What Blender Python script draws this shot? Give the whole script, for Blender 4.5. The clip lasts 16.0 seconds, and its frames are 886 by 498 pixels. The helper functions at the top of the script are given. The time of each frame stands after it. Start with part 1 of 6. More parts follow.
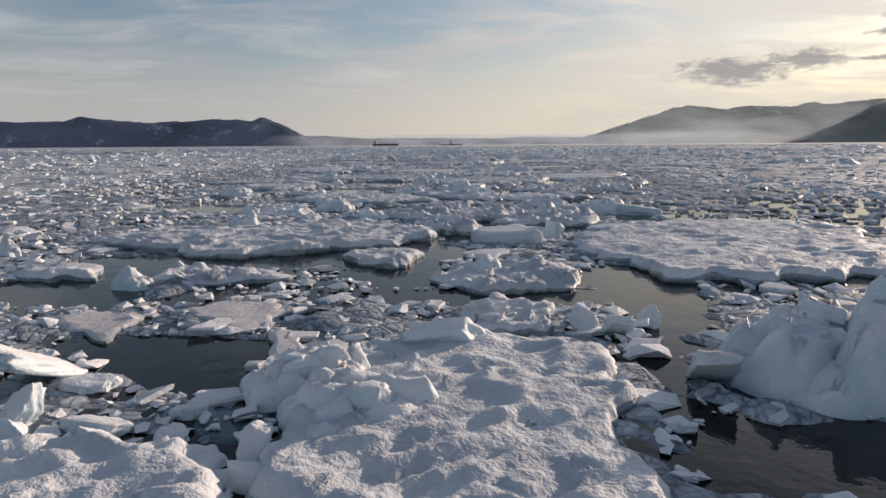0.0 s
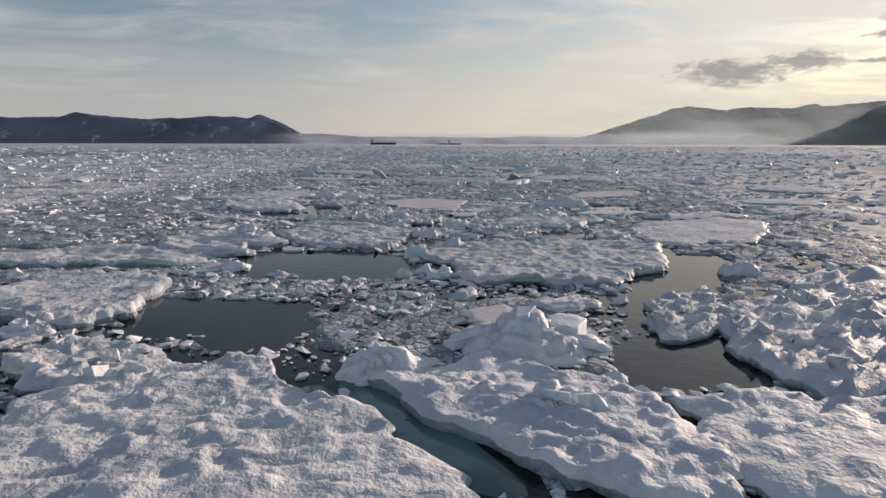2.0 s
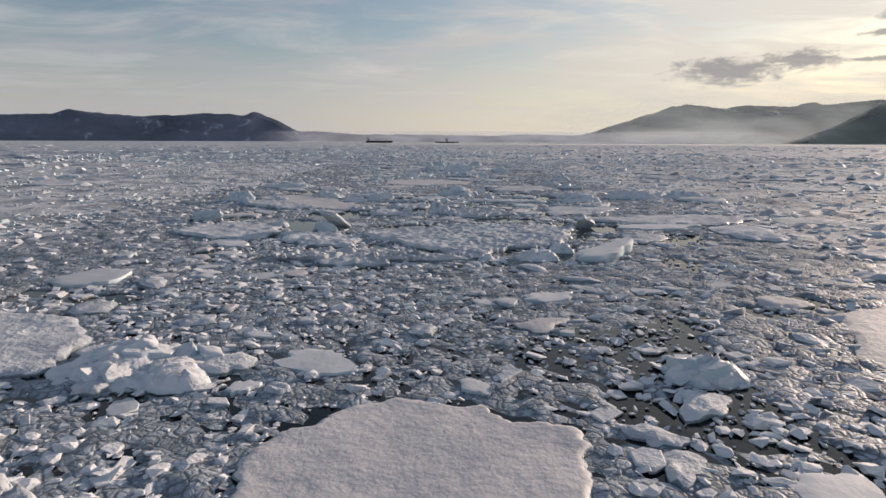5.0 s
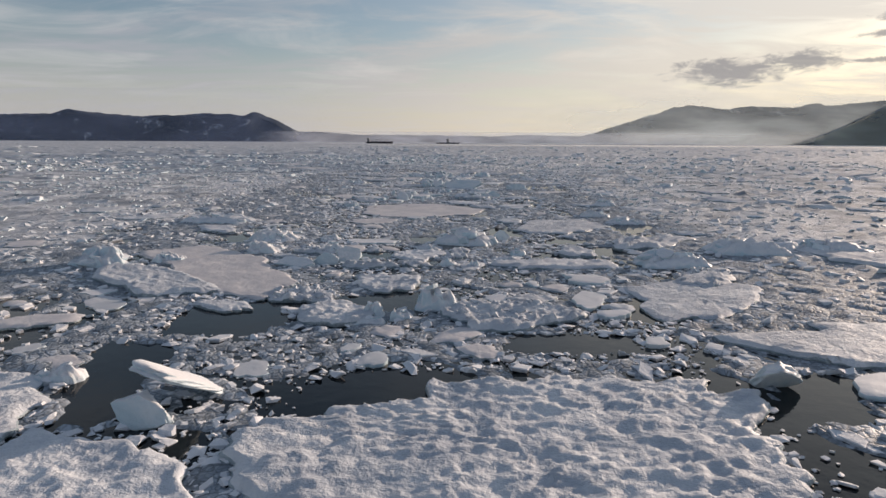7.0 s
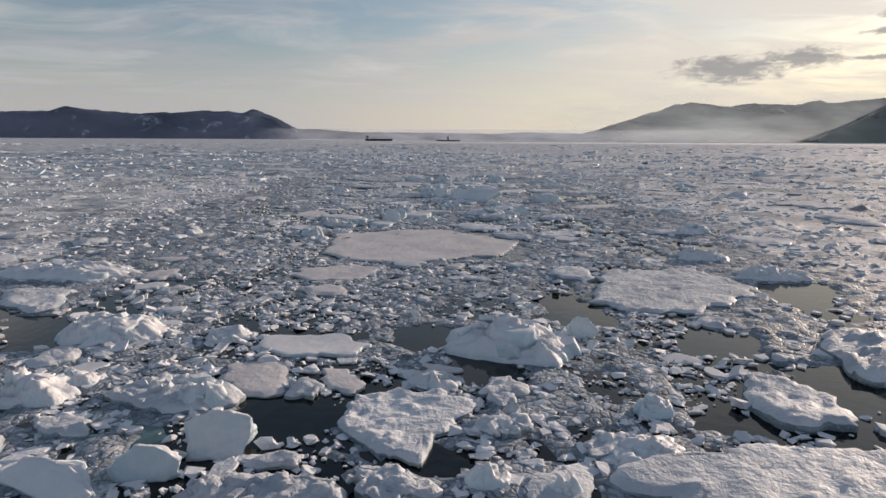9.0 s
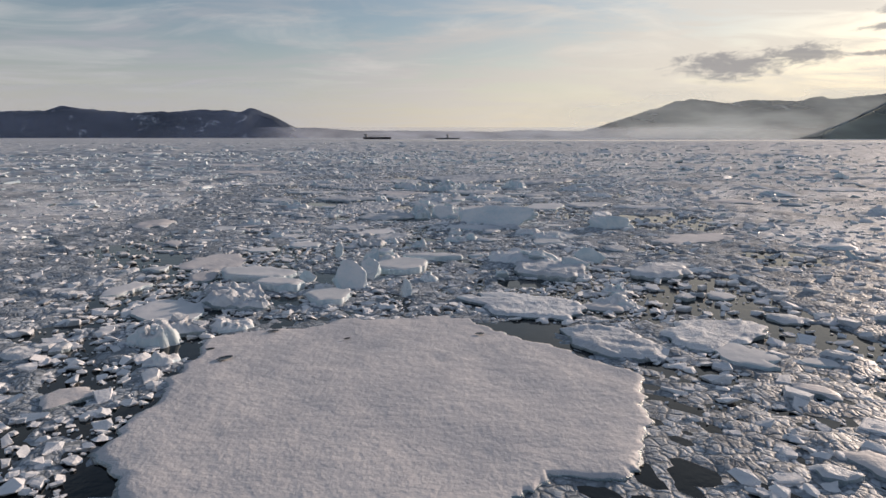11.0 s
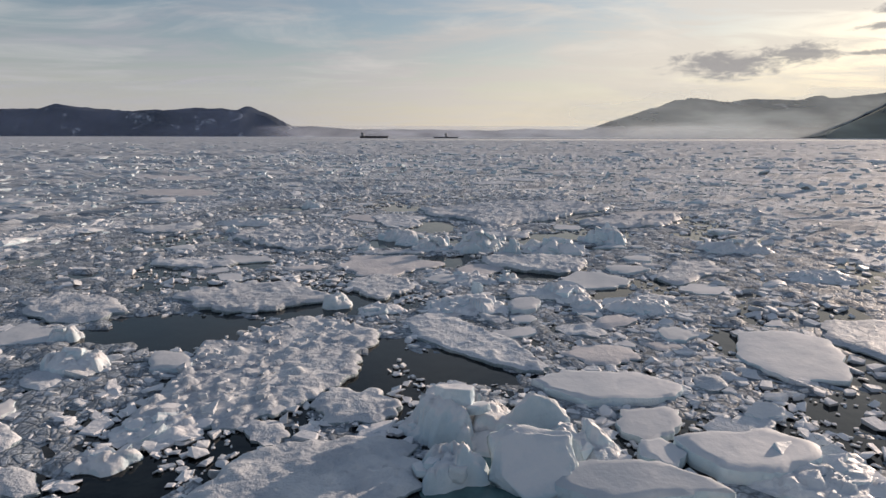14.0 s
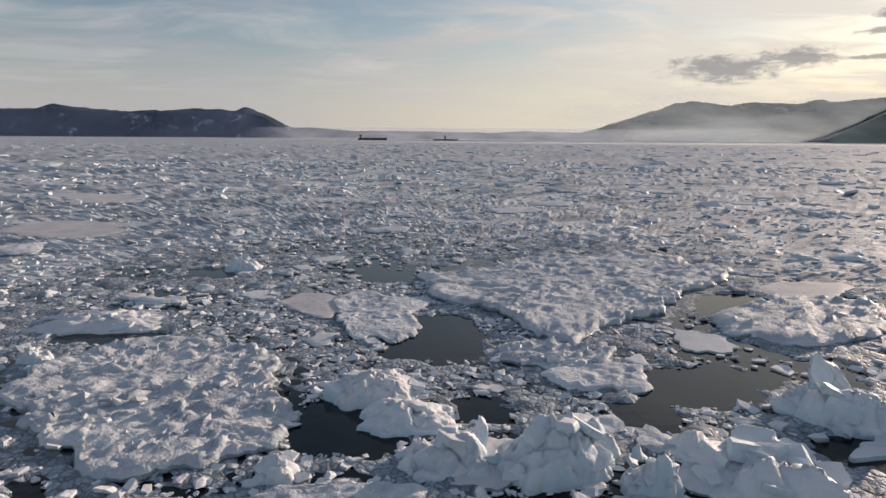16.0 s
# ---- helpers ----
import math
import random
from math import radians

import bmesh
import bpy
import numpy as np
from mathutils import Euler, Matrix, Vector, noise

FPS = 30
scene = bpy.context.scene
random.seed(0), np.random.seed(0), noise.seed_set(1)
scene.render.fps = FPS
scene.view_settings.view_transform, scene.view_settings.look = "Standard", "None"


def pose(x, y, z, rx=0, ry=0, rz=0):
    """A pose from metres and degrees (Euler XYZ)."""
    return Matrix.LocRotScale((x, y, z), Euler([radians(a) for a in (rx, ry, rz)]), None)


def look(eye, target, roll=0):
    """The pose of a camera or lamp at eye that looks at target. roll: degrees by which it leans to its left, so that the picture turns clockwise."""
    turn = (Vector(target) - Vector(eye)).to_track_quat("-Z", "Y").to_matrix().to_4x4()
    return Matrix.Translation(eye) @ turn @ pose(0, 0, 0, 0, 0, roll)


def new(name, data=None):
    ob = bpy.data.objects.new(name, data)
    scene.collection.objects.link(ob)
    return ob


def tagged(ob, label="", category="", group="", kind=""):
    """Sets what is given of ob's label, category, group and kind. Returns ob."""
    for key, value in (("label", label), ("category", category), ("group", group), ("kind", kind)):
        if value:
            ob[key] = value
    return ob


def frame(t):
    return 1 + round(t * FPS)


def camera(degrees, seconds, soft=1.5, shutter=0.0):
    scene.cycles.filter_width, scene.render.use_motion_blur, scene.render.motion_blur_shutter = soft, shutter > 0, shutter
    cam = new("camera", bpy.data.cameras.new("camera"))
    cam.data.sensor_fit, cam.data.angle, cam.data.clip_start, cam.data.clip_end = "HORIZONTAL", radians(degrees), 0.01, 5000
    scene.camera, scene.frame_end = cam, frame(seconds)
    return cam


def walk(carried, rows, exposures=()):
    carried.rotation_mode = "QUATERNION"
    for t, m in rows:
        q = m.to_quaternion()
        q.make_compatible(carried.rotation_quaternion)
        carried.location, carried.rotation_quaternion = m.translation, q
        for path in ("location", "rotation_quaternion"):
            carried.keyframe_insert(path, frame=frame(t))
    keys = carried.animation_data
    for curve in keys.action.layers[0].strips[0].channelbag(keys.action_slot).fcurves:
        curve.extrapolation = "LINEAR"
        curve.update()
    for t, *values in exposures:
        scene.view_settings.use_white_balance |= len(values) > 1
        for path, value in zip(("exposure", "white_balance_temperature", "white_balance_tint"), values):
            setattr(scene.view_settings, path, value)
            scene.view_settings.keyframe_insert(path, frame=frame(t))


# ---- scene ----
cam = camera(74.0, 16.0)
PATH = [
    (0, (1.003, 2.133, 3.001), (0.932, 4.101, 2.651), -0.4),
    (0.5, (0.661, 8.121, 3.231), (0.594, 10.088, 2.877), -0.2),
    (1, (0.19, 14.39, 3.644), (0.127, 16.357, 3.29), -0.1),
    (1.5, (-0.233, 20.395, 4.05), (-0.293, 22.363, 3.696), 0.1),
    (2, (-0.551, 26.499, 4.485), (-0.613, 28.466, 4.131), 0.1),
    (2.5, (-0.974, 32.087, 4.79), (-1.035, 34.054, 4.434), -0.1),
    (3, (-1.455, 38.109, 4.958), (-1.513, 40.076, 4.602), -0.0),
    (3.5, (-1.829, 43.832, 5.061), (-1.887, 45.799, 4.706), 0.3),
    (4, (-2.149, 49.668, 5.239), (-2.205, 51.635, 4.883), 0.1),
    (4.2, (-2.279, 51.946, 5.307), (-2.331, 53.913, 4.948), 0.2),
    (6.3, (-2.92, 76.787, 6.688), (-2.971, 78.754, 6.326), 0.2),
    (6.5, (-2.98, 79.119, 6.744), (-3.033, 81.086, 6.384), 0.2),
    (7, (-3.248, 84.976, 7.008), (-3.302, 86.943, 6.648), 0.3),
    (7.5, (-3.585, 90.539, 7.139), (-3.638, 92.505, 6.779), 0.3),
    (8, (-3.91, 96.115, 7.135), (-3.964, 98.081, 6.772), 0.2),
    (8.5, (-4.173, 101.509, 6.962), (-4.228, 103.475, 6.596), 0.1),
    (9, (-4.51, 107.18, 6.815), (-4.564, 109.145, 6.447), 0.3),
    (9.2, (-4.63, 109.437, 6.806), (-4.683, 111.402, 6.434), 0.4),
    (11.3, (-5.751, 134.626, 6.223), (-5.804, 136.59, 5.849), 0.0),
    (11.5, (-5.976, 137.015, 6.189), (-6.027, 138.979, 5.815), 0.1),
    (12, (-6.561, 143.028, 6.219), (-6.61, 144.992, 5.844), 0.1),
    (12.5, (-7.081, 148.703, 6.308), (-7.129, 150.667, 5.934), 0.2),
    (13, (-7.498, 154.76, 6.551), (-7.547, 156.723, 6.175), 0.1),
    (13.5, (-7.955, 160.413, 6.752), (-8.001, 162.377, 6.375), 0.2),
    (14, (-8.316, 166.423, 6.93), (-8.361, 168.386, 6.552), 0.1),
    (14.5, (-8.607, 172.123, 7.1), (-8.652, 174.086, 6.723), 0.1),
    (15, (-9.037, 177.819, 7.384), (-9.08, 179.783, 7.008), 0.3),
    (15.5, (-9.358, 183.263, 7.633), (-9.397, 185.227, 7.258), 0.4),
    (16, (-9.655, 188.863, 7.88), (-9.695, 190.828, 7.508), 0.4),
]
walk(cam, [(t, look(eye, target, roll)) for t, eye, target, roll in PATH])

# ---- world, sun and exposure ----
SUN_AZ, SUN_EL = 47.0, 10.2          # degrees to the right of the way ahead, and above the horizon
scene.view_settings.exposure = 0.0
scene.view_settings.use_white_balance = False


def node(tree, kind, props=None, ins=None):
    n = tree.nodes.new(kind)
    if props:
        if "operation" in props:
            n.operation = props["operation"]
        if "data_type" in props:
            n.data_type = props["data_type"]
        if "blend_type" in props:
            n.blend_type = props["blend_type"]
        if "noise_dimensions" in props:
            n.noise_dimensions = props["noise_dimensions"]
        if "feature" in props:
            n.feature = props["feature"]
        if "interpolation_type" in props:
            n.interpolation_type = props["interpolation_type"]
    for key, value in (ins or {}).items():
        if isinstance(value, bpy.types.NodeSocket):
            tree.links.new(value, n.inputs[key])
        else:
            n.inputs[key].default_value = value
    return n


def calc(tree, op, a, b=0.0, c=None):
    ins = {0: a, 1: b}
    if c is not None:
        ins[2] = c
    return node(tree, "ShaderNodeMath", {"operation": op}, ins).outputs[0]


def mixed(tree, fac, a, b, blend="MIX"):
    n = node(tree, "ShaderNodeMix", {"data_type": "RGBA", "blend_type": blend}, {0: fac, 6: a, 7: b})
    return n.outputs[2]


def ramp(tree, fac, lo, hi, smooth=True):
    n = node(tree, "ShaderNodeMapRange", {"interpolation_type": "SMOOTHSTEP" if smooth else "LINEAR"},
             {"Value": fac, "From Min": lo, "From Max": hi, "To Min": 0.0, "To Max": 1.0})
    n.clamp = True
    return n.outputs[0]


def grain(tree, vector, scale, detail=3.0, rough=0.55, distort=0.0):
    return node(tree, "ShaderNodeTexNoise", None,
                {"Vector": vector, "Scale": scale, "Detail": detail, "Roughness": rough, "Distortion": distort}).outputs[0]


def make_world():
    world = bpy.data.worlds.new("evening_sky")
    scene.world = world
    world.use_nodes = True
    tree = world.node_tree
    tree.nodes.clear()
    sky = tree.nodes.new("ShaderNodeTexSky")
    sky.sky_type, sky.sun_disc = "NISHITA", False
    sky.sun_elevation, sky.sun_rotation = radians(SUN_EL), radians(SUN_AZ)
    sky.air_density, sky.dust_density, sky.ozone_density = 1.0, 0.8, 1.6
    way = tree.nodes.new("ShaderNodeTexCoord").outputs["Generated"]
    sep = node(tree, "ShaderNodeSeparateXYZ", None, {0: way}).outputs
    az = calc(tree, "ARCTAN2", sep[0], sep[1])
    el = calc(tree, "ARCSINE", sep[2])
    # thin streaks of high cloud, on a sheet overhead
    up = calc(tree, "ADD", calc(tree, "MAXIMUM", sep[2], 0.0), 0.10)
    sheet = node(tree, "ShaderNodeCombineXYZ", None,
                 {0: calc(tree, "DIVIDE", sep[0], up), 1: calc(tree, "DIVIDE", sep[1], up), 2: 0.0}).outputs[0]
    turned = node(tree, "ShaderNodeMapping", None, {"Vector": sheet, "Rotation": (0, 0, radians(24)), "Scale": (0.62, 1.15, 1.0)}).outputs[0]
    veil = ramp(tree, grain(tree, turned, 0.62, 6.0, 0.55, 1.1), 0.42, 0.62)
    fine = ramp(tree, grain(tree, turned, 2.1, 6.0, 0.58, 1.0), 0.42, 0.70)
    high = calc(tree, "ADD", calc(tree, "ADD", calc(tree, "MULTIPLY", veil, 0.55), calc(tree, "MULTIPLY", fine, 0.48)), 0.16)
    high = calc(tree, "MULTIPLY", high, calc(tree, "ADD", calc(tree, "MULTIPLY", ramp(tree, el, 0.75, 0.22), 0.83), 0.17))
    # the veil glows warm towards the sun and stays grey-blue away from it
    near_sun = ramp(tree, calc(tree, "ABSOLUTE", calc(tree, "SUBTRACT", az, radians(SUN_AZ))), 1.35, 0.05)
    near_sun = calc(tree, "MULTIPLY", near_sun, calc(tree, "ADD", calc(tree, "MULTIPLY", ramp(tree, el, 0.80, 0.25), 0.75), 0.25))
    glow = mixed(tree, ramp(tree, el, 0.14, 0.36), (6.9, 6.35, 5.6, 1), (6.6, 6.7, 6.8, 1))
    tint = mixed(tree, near_sun, (2.8, 3.05, 3.45, 1), glow)
    high = calc(tree, "MINIMUM", calc(tree, "ADD", high, calc(tree, "MULTIPLY", near_sun, 0.4)), 1.0)
    col = mixed(tree, high, mixed(tree, 1.0, sky.outputs[0], (0.83, 0.84, 0.885, 1), "MULTIPLY"), tint)
    # pale haze low over the river
    low = calc(tree, "MULTIPLY", ramp(tree, el, 0.19, 0.0), 0.80)
    col = mixed(tree, low, col, mixed(tree, near_sun, (4.2, 3.95, 3.85, 1), (8.2, 7.1, 5.4, 1)))
    # torn wisps, brighter than the veil
    drawn = node(tree, "ShaderNodeMapping", None, {"Vector": sheet, "Rotation": (0, 0, radians(-12)), "Scale": (0.7, 1.25, 1.0)}).outputs[0]
    wisp = ramp(tree, grain(tree, drawn, 1.0, 6.0, 0.60, 0.9), 0.47, 0.72)
    wisp = calc(tree, "MULTIPLY", wisp, calc(tree, "MULTIPLY", ramp(tree, el, 0.03, 0.11), 0.55))
    col = mixed(tree, wisp, col, mixed(tree, near_sun, (4.7, 4.65, 4.65, 1), (8.2, 7.4, 6.3, 1)))
    # one ragged dark cloud below the veil
    far = None
    for a0, e0, wide, tall in ((0.412, 0.103, 0.080, 0.020), (0.503, 0.114, 0.052, 0.014), (0.590, 0.143, 0.030, 0.005), (0.645, 0.165, 0.060, 0.010), (0.60, 0.110, 0.05, 0.004)):
        dx = calc(tree, "DIVIDE", calc(tree, "SUBTRACT", az, a0), wide)
        dy = calc(tree, "DIVIDE", calc(tree, "SUBTRACT", el, e0), tall)
        one = calc(tree, "SQRT", calc(tree, "ADD", calc(tree, "MULTIPLY", dx, dx), calc(tree, "MULTIPLY", dy, dy)))
        far = one if far is None else calc(tree, "MINIMUM", far, one)
    flat = node(tree, "ShaderNodeCombineXYZ", None, {0: calc(tree, "MULTIPLY", az, 1.0), 1: calc(tree, "MULTIPLY", el, 2.6), 2: 0.0}).outputs[0]
    rag = grain(tree, flat, 34.0, 6.0, 0.62, 0.4)
    dark = ramp(tree, calc(tree, "SUBTRACT", calc(tree, "MULTIPLY", rag, 2.7), far), 0.15, 0.95)
    col = mixed(tree, calc(tree, "MULTIPLY", dark, 0.80), col, (2.25, 2.2, 2.35, 1))
    back = node(tree, "ShaderNodeBackground", None, {"Color": col, "Strength": 0.125}).outputs[0]
    out = tree.nodes.new("ShaderNodeOutputWorld")
    tree.links.new(back, out.inputs[0])


make_world()
sun = new("sun", bpy.data.lights.new("sun", "SUN"))
sun.data.energy, sun.data.angle, sun.data.color = 5.0, radians(0.6), (1.0, 0.785, 0.625)
_a, _e = radians(SUN_AZ), radians(SUN_EL)
sun.matrix_world = look((40 * math.sin(_a) * math.cos(_e), 40 * math.cos(_a) * math.cos(_e), 40 * math.sin(_e)), (0, 0, 0))


# ---- materials ----
def material(name):
    m = bpy.data.materials.new(name)
    m.use_nodes = True
    return m, m.node_tree, m.node_tree.nodes["Principled BSDF"]


def ice_material(name, light, shade, grit, scale=1.0, gloss=0.55, knobs=0.22, deep=0.13, shine=0.5, crumb=0.45, snow=None):
    """Snowy ice: pale crust with blue-grey wet patches and fine crystals."""
    m, tree, bsdf = material(name)
    place = tree.nodes.new("ShaderNodeNewGeometry").outputs["Position"]
    big = grain(tree, place, 0.55 * scale, 4.0, 0.6, 0.4)
    mid = grain(tree, place, 3.2 * scale, 4.0, 0.62)
    fine = grain(tree, place, 21.0 * scale, 3.0, 0.6)
    col = mixed(tree, ramp(tree, big, 0.36, 0.66), shade, light)
    col = mixed(tree, calc(tree, "MULTIPLY", ramp(tree, mid, 0.52, 0.74), 0.45), col, grit)
    if snow:
        # snow lies on what faces up; bare ice shows on broken sides
        upward = node(tree, "ShaderNodeSeparateXYZ", None, {0: tree.nodes.new("ShaderNodeNewGeometry").outputs["Normal"]}).outputs[2]
        lies = ramp(tree, calc(tree, "ADD", upward, calc(tree, "MULTIPLY", mid, 0.35)), 0.62, 0.92)
        col = mixed(tree, lies, col, mixed(tree, ramp(tree, big, 0.3, 0.6), snow, (0.80, 0.80, 0.82, 1)))
    rnd = tree.nodes.new("ShaderNodeObjectInfo").outputs["Random"]
    isl = tree.nodes.new("ShaderNodeNewGeometry").outputs["Random Per Island"]
    vary = calc(tree, "ADD", calc(tree, "MULTIPLY", calc(tree, "ADD", rnd, isl), 0.11), 0.89)
    tone = node(tree, "ShaderNodeCombineColor", None, {0: vary, 1: vary, 2: vary}).outputs[0]
    col = mixed(tree, 1.0, col, tone, "MULTIPLY")
    tree.links.new(col, bsdf.inputs["Base Color"])
    tree.links.new(calc(tree, "ADD", calc(tree, "MULTIPLY", mid, 0.35), gloss - 0.15), bsdf.inputs["Roughness"])
    bsdf.inputs["IOR"].default_value = 1.31
    bsdf.inputs["Specular IOR Level"].default_value = shine
    knob = node(tree, "ShaderNodeTexVoronoi", None, {"Vector": node(tree, "ShaderNodeMapping", None, {"Vector": place, "Scale": (1.0, 1.4, 1.0)}).outputs[0], "Scale": 5.0 * scale}).outputs[0]
    small = grain(tree, place, 8.5 * scale, 4.0, 0.6)
    high = calc(tree, "ADD", calc(tree, "ADD", mid, calc(tree, "MULTIPLY", small, crumb)), calc(tree, "MULTIPLY", knob, -knobs))
    bump = node(tree, "ShaderNodeBump", None, {"Height": high, "Strength": 0.8, "Distance": deep}).outputs[0]
    bump = node(tree, "ShaderNodeBump", None, {"Height": fine, "Strength": 0.15, "Distance": 0.012, "Normal": bump}).outputs[0]
    tree.links.new(bump, bsdf.inputs["Normal"])
    return m


SNOW = ice_material("snow_crust", (0.75, 0.76, 0.78, 1), (0.52, 0.55, 0.60, 1), (0.45, 0.48, 0.53, 1), 1.0, 0.6, 0.14, 0.095, 0.3, 0.35)
BLOCK = ice_material("broken_ice", (0.70, 0.76, 0.80, 1), (0.53, 0.65, 0.72, 1), (0.45, 0.56, 0.63, 1), 1.3, 0.5, 0.06, 0.045, 0.35, 0.5, (0.70, 0.73, 0.77, 1))
BRASH = ice_material("brash_ice", (0.72, 0.73, 0.76, 1), (0.48, 0.51, 0.56, 1), (0.36, 0.38, 0.42, 1), 1.2, 0.6, 0.12, 0.05, 0.15, 0.45, (0.61, 0.64, 0.69, 1))


def far_material():
    """Pack ice far off: pale floes, grey wet rubble and dark cracks."""
    m, tree, bsdf = material("far_pack")
    place = tree.nodes.new("ShaderNodeNewGeometry").outputs["Position"]
    floes = grain(tree, place, 0.16, 5.0, 0.62, 0.5)
    broad = grain(tree, place, 0.022, 4.0, 0.6, 0.5)
    bits = grain(tree, node(tree, "ShaderNodeMapping", None, {"Vector": place, "Scale": (0.8, 1.5, 1.0)}).outputs[0], 1.5, 5.0, 0.7)
    col = mixed(tree, ramp(tree, floes, 0.36, 0.60), (0.28, 0.31, 0.35, 1), (0.70, 0.72, 0.75, 1))
    col = mixed(tree, calc(tree, "MULTIPLY", ramp(tree, bits, 0.50, 0.66), 0.7), col, (0.19, 0.21, 0.25, 1))
    col = mixed(tree, calc(tree, "MULTIPLY", ramp(tree, broad, 0.50, 0.66), 0.35), col, (0.69, 0.71, 0.76, 1))
    tree.links.new(col, bsdf.inputs["Base Color"])
    bsdf.inputs["Roughness"].default_value = 0.75
    bump = node(tree, "ShaderNodeBump", None, {"Height": calc(tree, "ADD", bits, floes), "Strength": 0.8, "Distance": 0.35}).outputs[0]
    tree.links.new(bump, bsdf.inputs["Normal"])
    return m


FARPACK = far_material()
def slush_material():
    """Fine brash frozen in grey slush: pale angular bits with dark wet joints."""
    m, tree, bsdf = material("grey_slush")
    place = tree.nodes.new("ShaderNodeNewGeometry").outputs["Position"]
    stir = node(tree, "ShaderNodeTexNoise", None, {"Vector": place, "Scale": 3.0, "Detail": 3.0}).outputs[1]
    stir = node(tree, "ShaderNodeVectorMath", {"operation": "MULTIPLY"}, {0: stir, 1: (0.22, 0.22, 0.0)}).outputs[0]
    bent = node(tree, "ShaderNodeVectorMath", {"operation": "ADD"}, {0: place, 1: stir}).outputs[0]
    col, height = None, None
    for scale, weight in ((3.4, 0.65), (7.0, 0.5)):
        bits = node(tree, "ShaderNodeTexVoronoi", None, {"Vector": bent, "Scale": scale})
        rim = node(tree, "ShaderNodeTexVoronoi", {"feature": "DISTANCE_TO_EDGE"}, {"Vector": bent, "Scale": scale}).outputs[0]
        tone = node(tree, "ShaderNodeSeparateColor", None, {0: bits.outputs["Color"]}).outputs[0]
        shade = mixed(tree, ramp(tree, tone, 0.1, 0.75), (0.31, 0.36, 0.42, 1), (0.58, 0.63, 0.70, 1))
        shade = mixed(tree, ramp(tree, rim, 0.16, 0.02), shade, (0.16, 0.18, 0.20, 1))
        up = calc(tree, "MULTIPLY", calc(tree, "ADD", tone, ramp(tree, rim, 0.0, 0.2)), weight)
        col = shade if col is None else mixed(tree, 0.45, col, shade)
        height = up if height is None else calc(tree, "ADD", height, calc(tree, "MULTIPLY", up, 0.4))
    wet = ramp(tree, grain(tree, place, 0.8, 4.0, 0.6, 0.5), 0.42, 0.66)
    col = mixed(tree, calc(tree, "MULTIPLY", wet, 0.5), col, (0.12, 0.14, 0.16, 1))
    tree.links.new(col, bsdf.inputs["Base Color"])
    bsdf.inputs["Roughness"].default_value = 0.6
    bsdf.inputs["Specular IOR Level"].default_value = 0.2
    bump = node(tree, "ShaderNodeBump", None, {"Height": height, "Strength": 0.6, "Distance": 0.05}).outputs[0]
    tree.links.new(bump, bsdf.inputs["Normal"])
    return m


SLUSH = slush_material()
PLATE = ice_material("smooth_snowy_ice", (0.74, 0.74, 0.76, 1), (0.57, 0.60, 0.64, 1), (0.50, 0.53, 0.58, 1), 0.55, 0.6, 0.0, 0.03, 0.3, 0.15)
# wet side ice, its colour also darkened to carry the shadow there
EDGE = ice_material("shadowed_wet_edge", (0.44, 0.50, 0.54, 1), (0.26, 0.33, 0.38, 1), (0.18, 0.23, 0.26, 1), 1.8, 0.30)
PAN = ice_material("thin_grey_ice", (0.70, 0.67, 0.67, 1), (0.57, 0.56, 0.58, 1), (0.48, 0.48, 0.51, 1), 0.9, 0.6, 0.03, 0.04, 0.35)


def water_material():
    m, tree, bsdf = material("cold_river_water")
    place = tree.nodes.new("ShaderNodeNewGeometry").outputs["Position"]
    ripple = grain(tree, place, 2.2, 3.0, 0.5)
    tiny = grain(tree, place, 9.0, 2.0, 0.5)
    slush = ramp(tree, grain(tree, place, 0.7, 5.0, 0.65, 0.6), 0.45, 0.75)
    col = mixed(tree, slush, (0.002, 0.004, 0.006, 1), (0.008, 0.013, 0.015, 1))
    tree.links.new(col, bsdf.inputs["Base Color"])
    bsdf.inputs["Roughness"].default_value = 0.035
    bsdf.inputs["IOR"].default_value = 1.33
    bump = node(tree, "ShaderNodeBump", None, {"Height": calc(tree, "ADD", ripple, calc(tree, "MULTIPLY", tiny, 0.3)), "Strength": 0.25, "Distance": 0.03}).outputs[0]
    tree.links.new(bump, bsdf.inputs["Normal"])
    return m


WATER = water_material()


def plain(name, colour, rough=0.7, spread=0.2, scale=1.0):
    m, tree, bsdf = material(name)
    place = tree.nodes.new("ShaderNodeNewGeometry").outputs["Position"]
    n = ramp(tree, grain(tree, place, scale, 4.0, 0.6), 0.3, 0.7)
    lo = tuple(c * (1 - spread) for c in colour) + (1,)
    hi = tuple(min(1.0, c * (1 + spread)) for c in colour) + (1,)
    tree.links.new(mixed(tree, n, lo, hi), bsdf.inputs["Base Color"])
    bsdf.inputs["Roughness"].default_value = rough
    return m


AWASH = plain("ice_awash", (0.085, 0.165, 0.175), 0.08, 0.35, 0.9)
POND = plain("grey_meltwater", (0.26, 0.30, 0.32), 0.22, 0.25, 1.2)
WET = plain("wet_dark_ice", (0.035, 0.04, 0.045), 0.15, 0.4, 3.0)


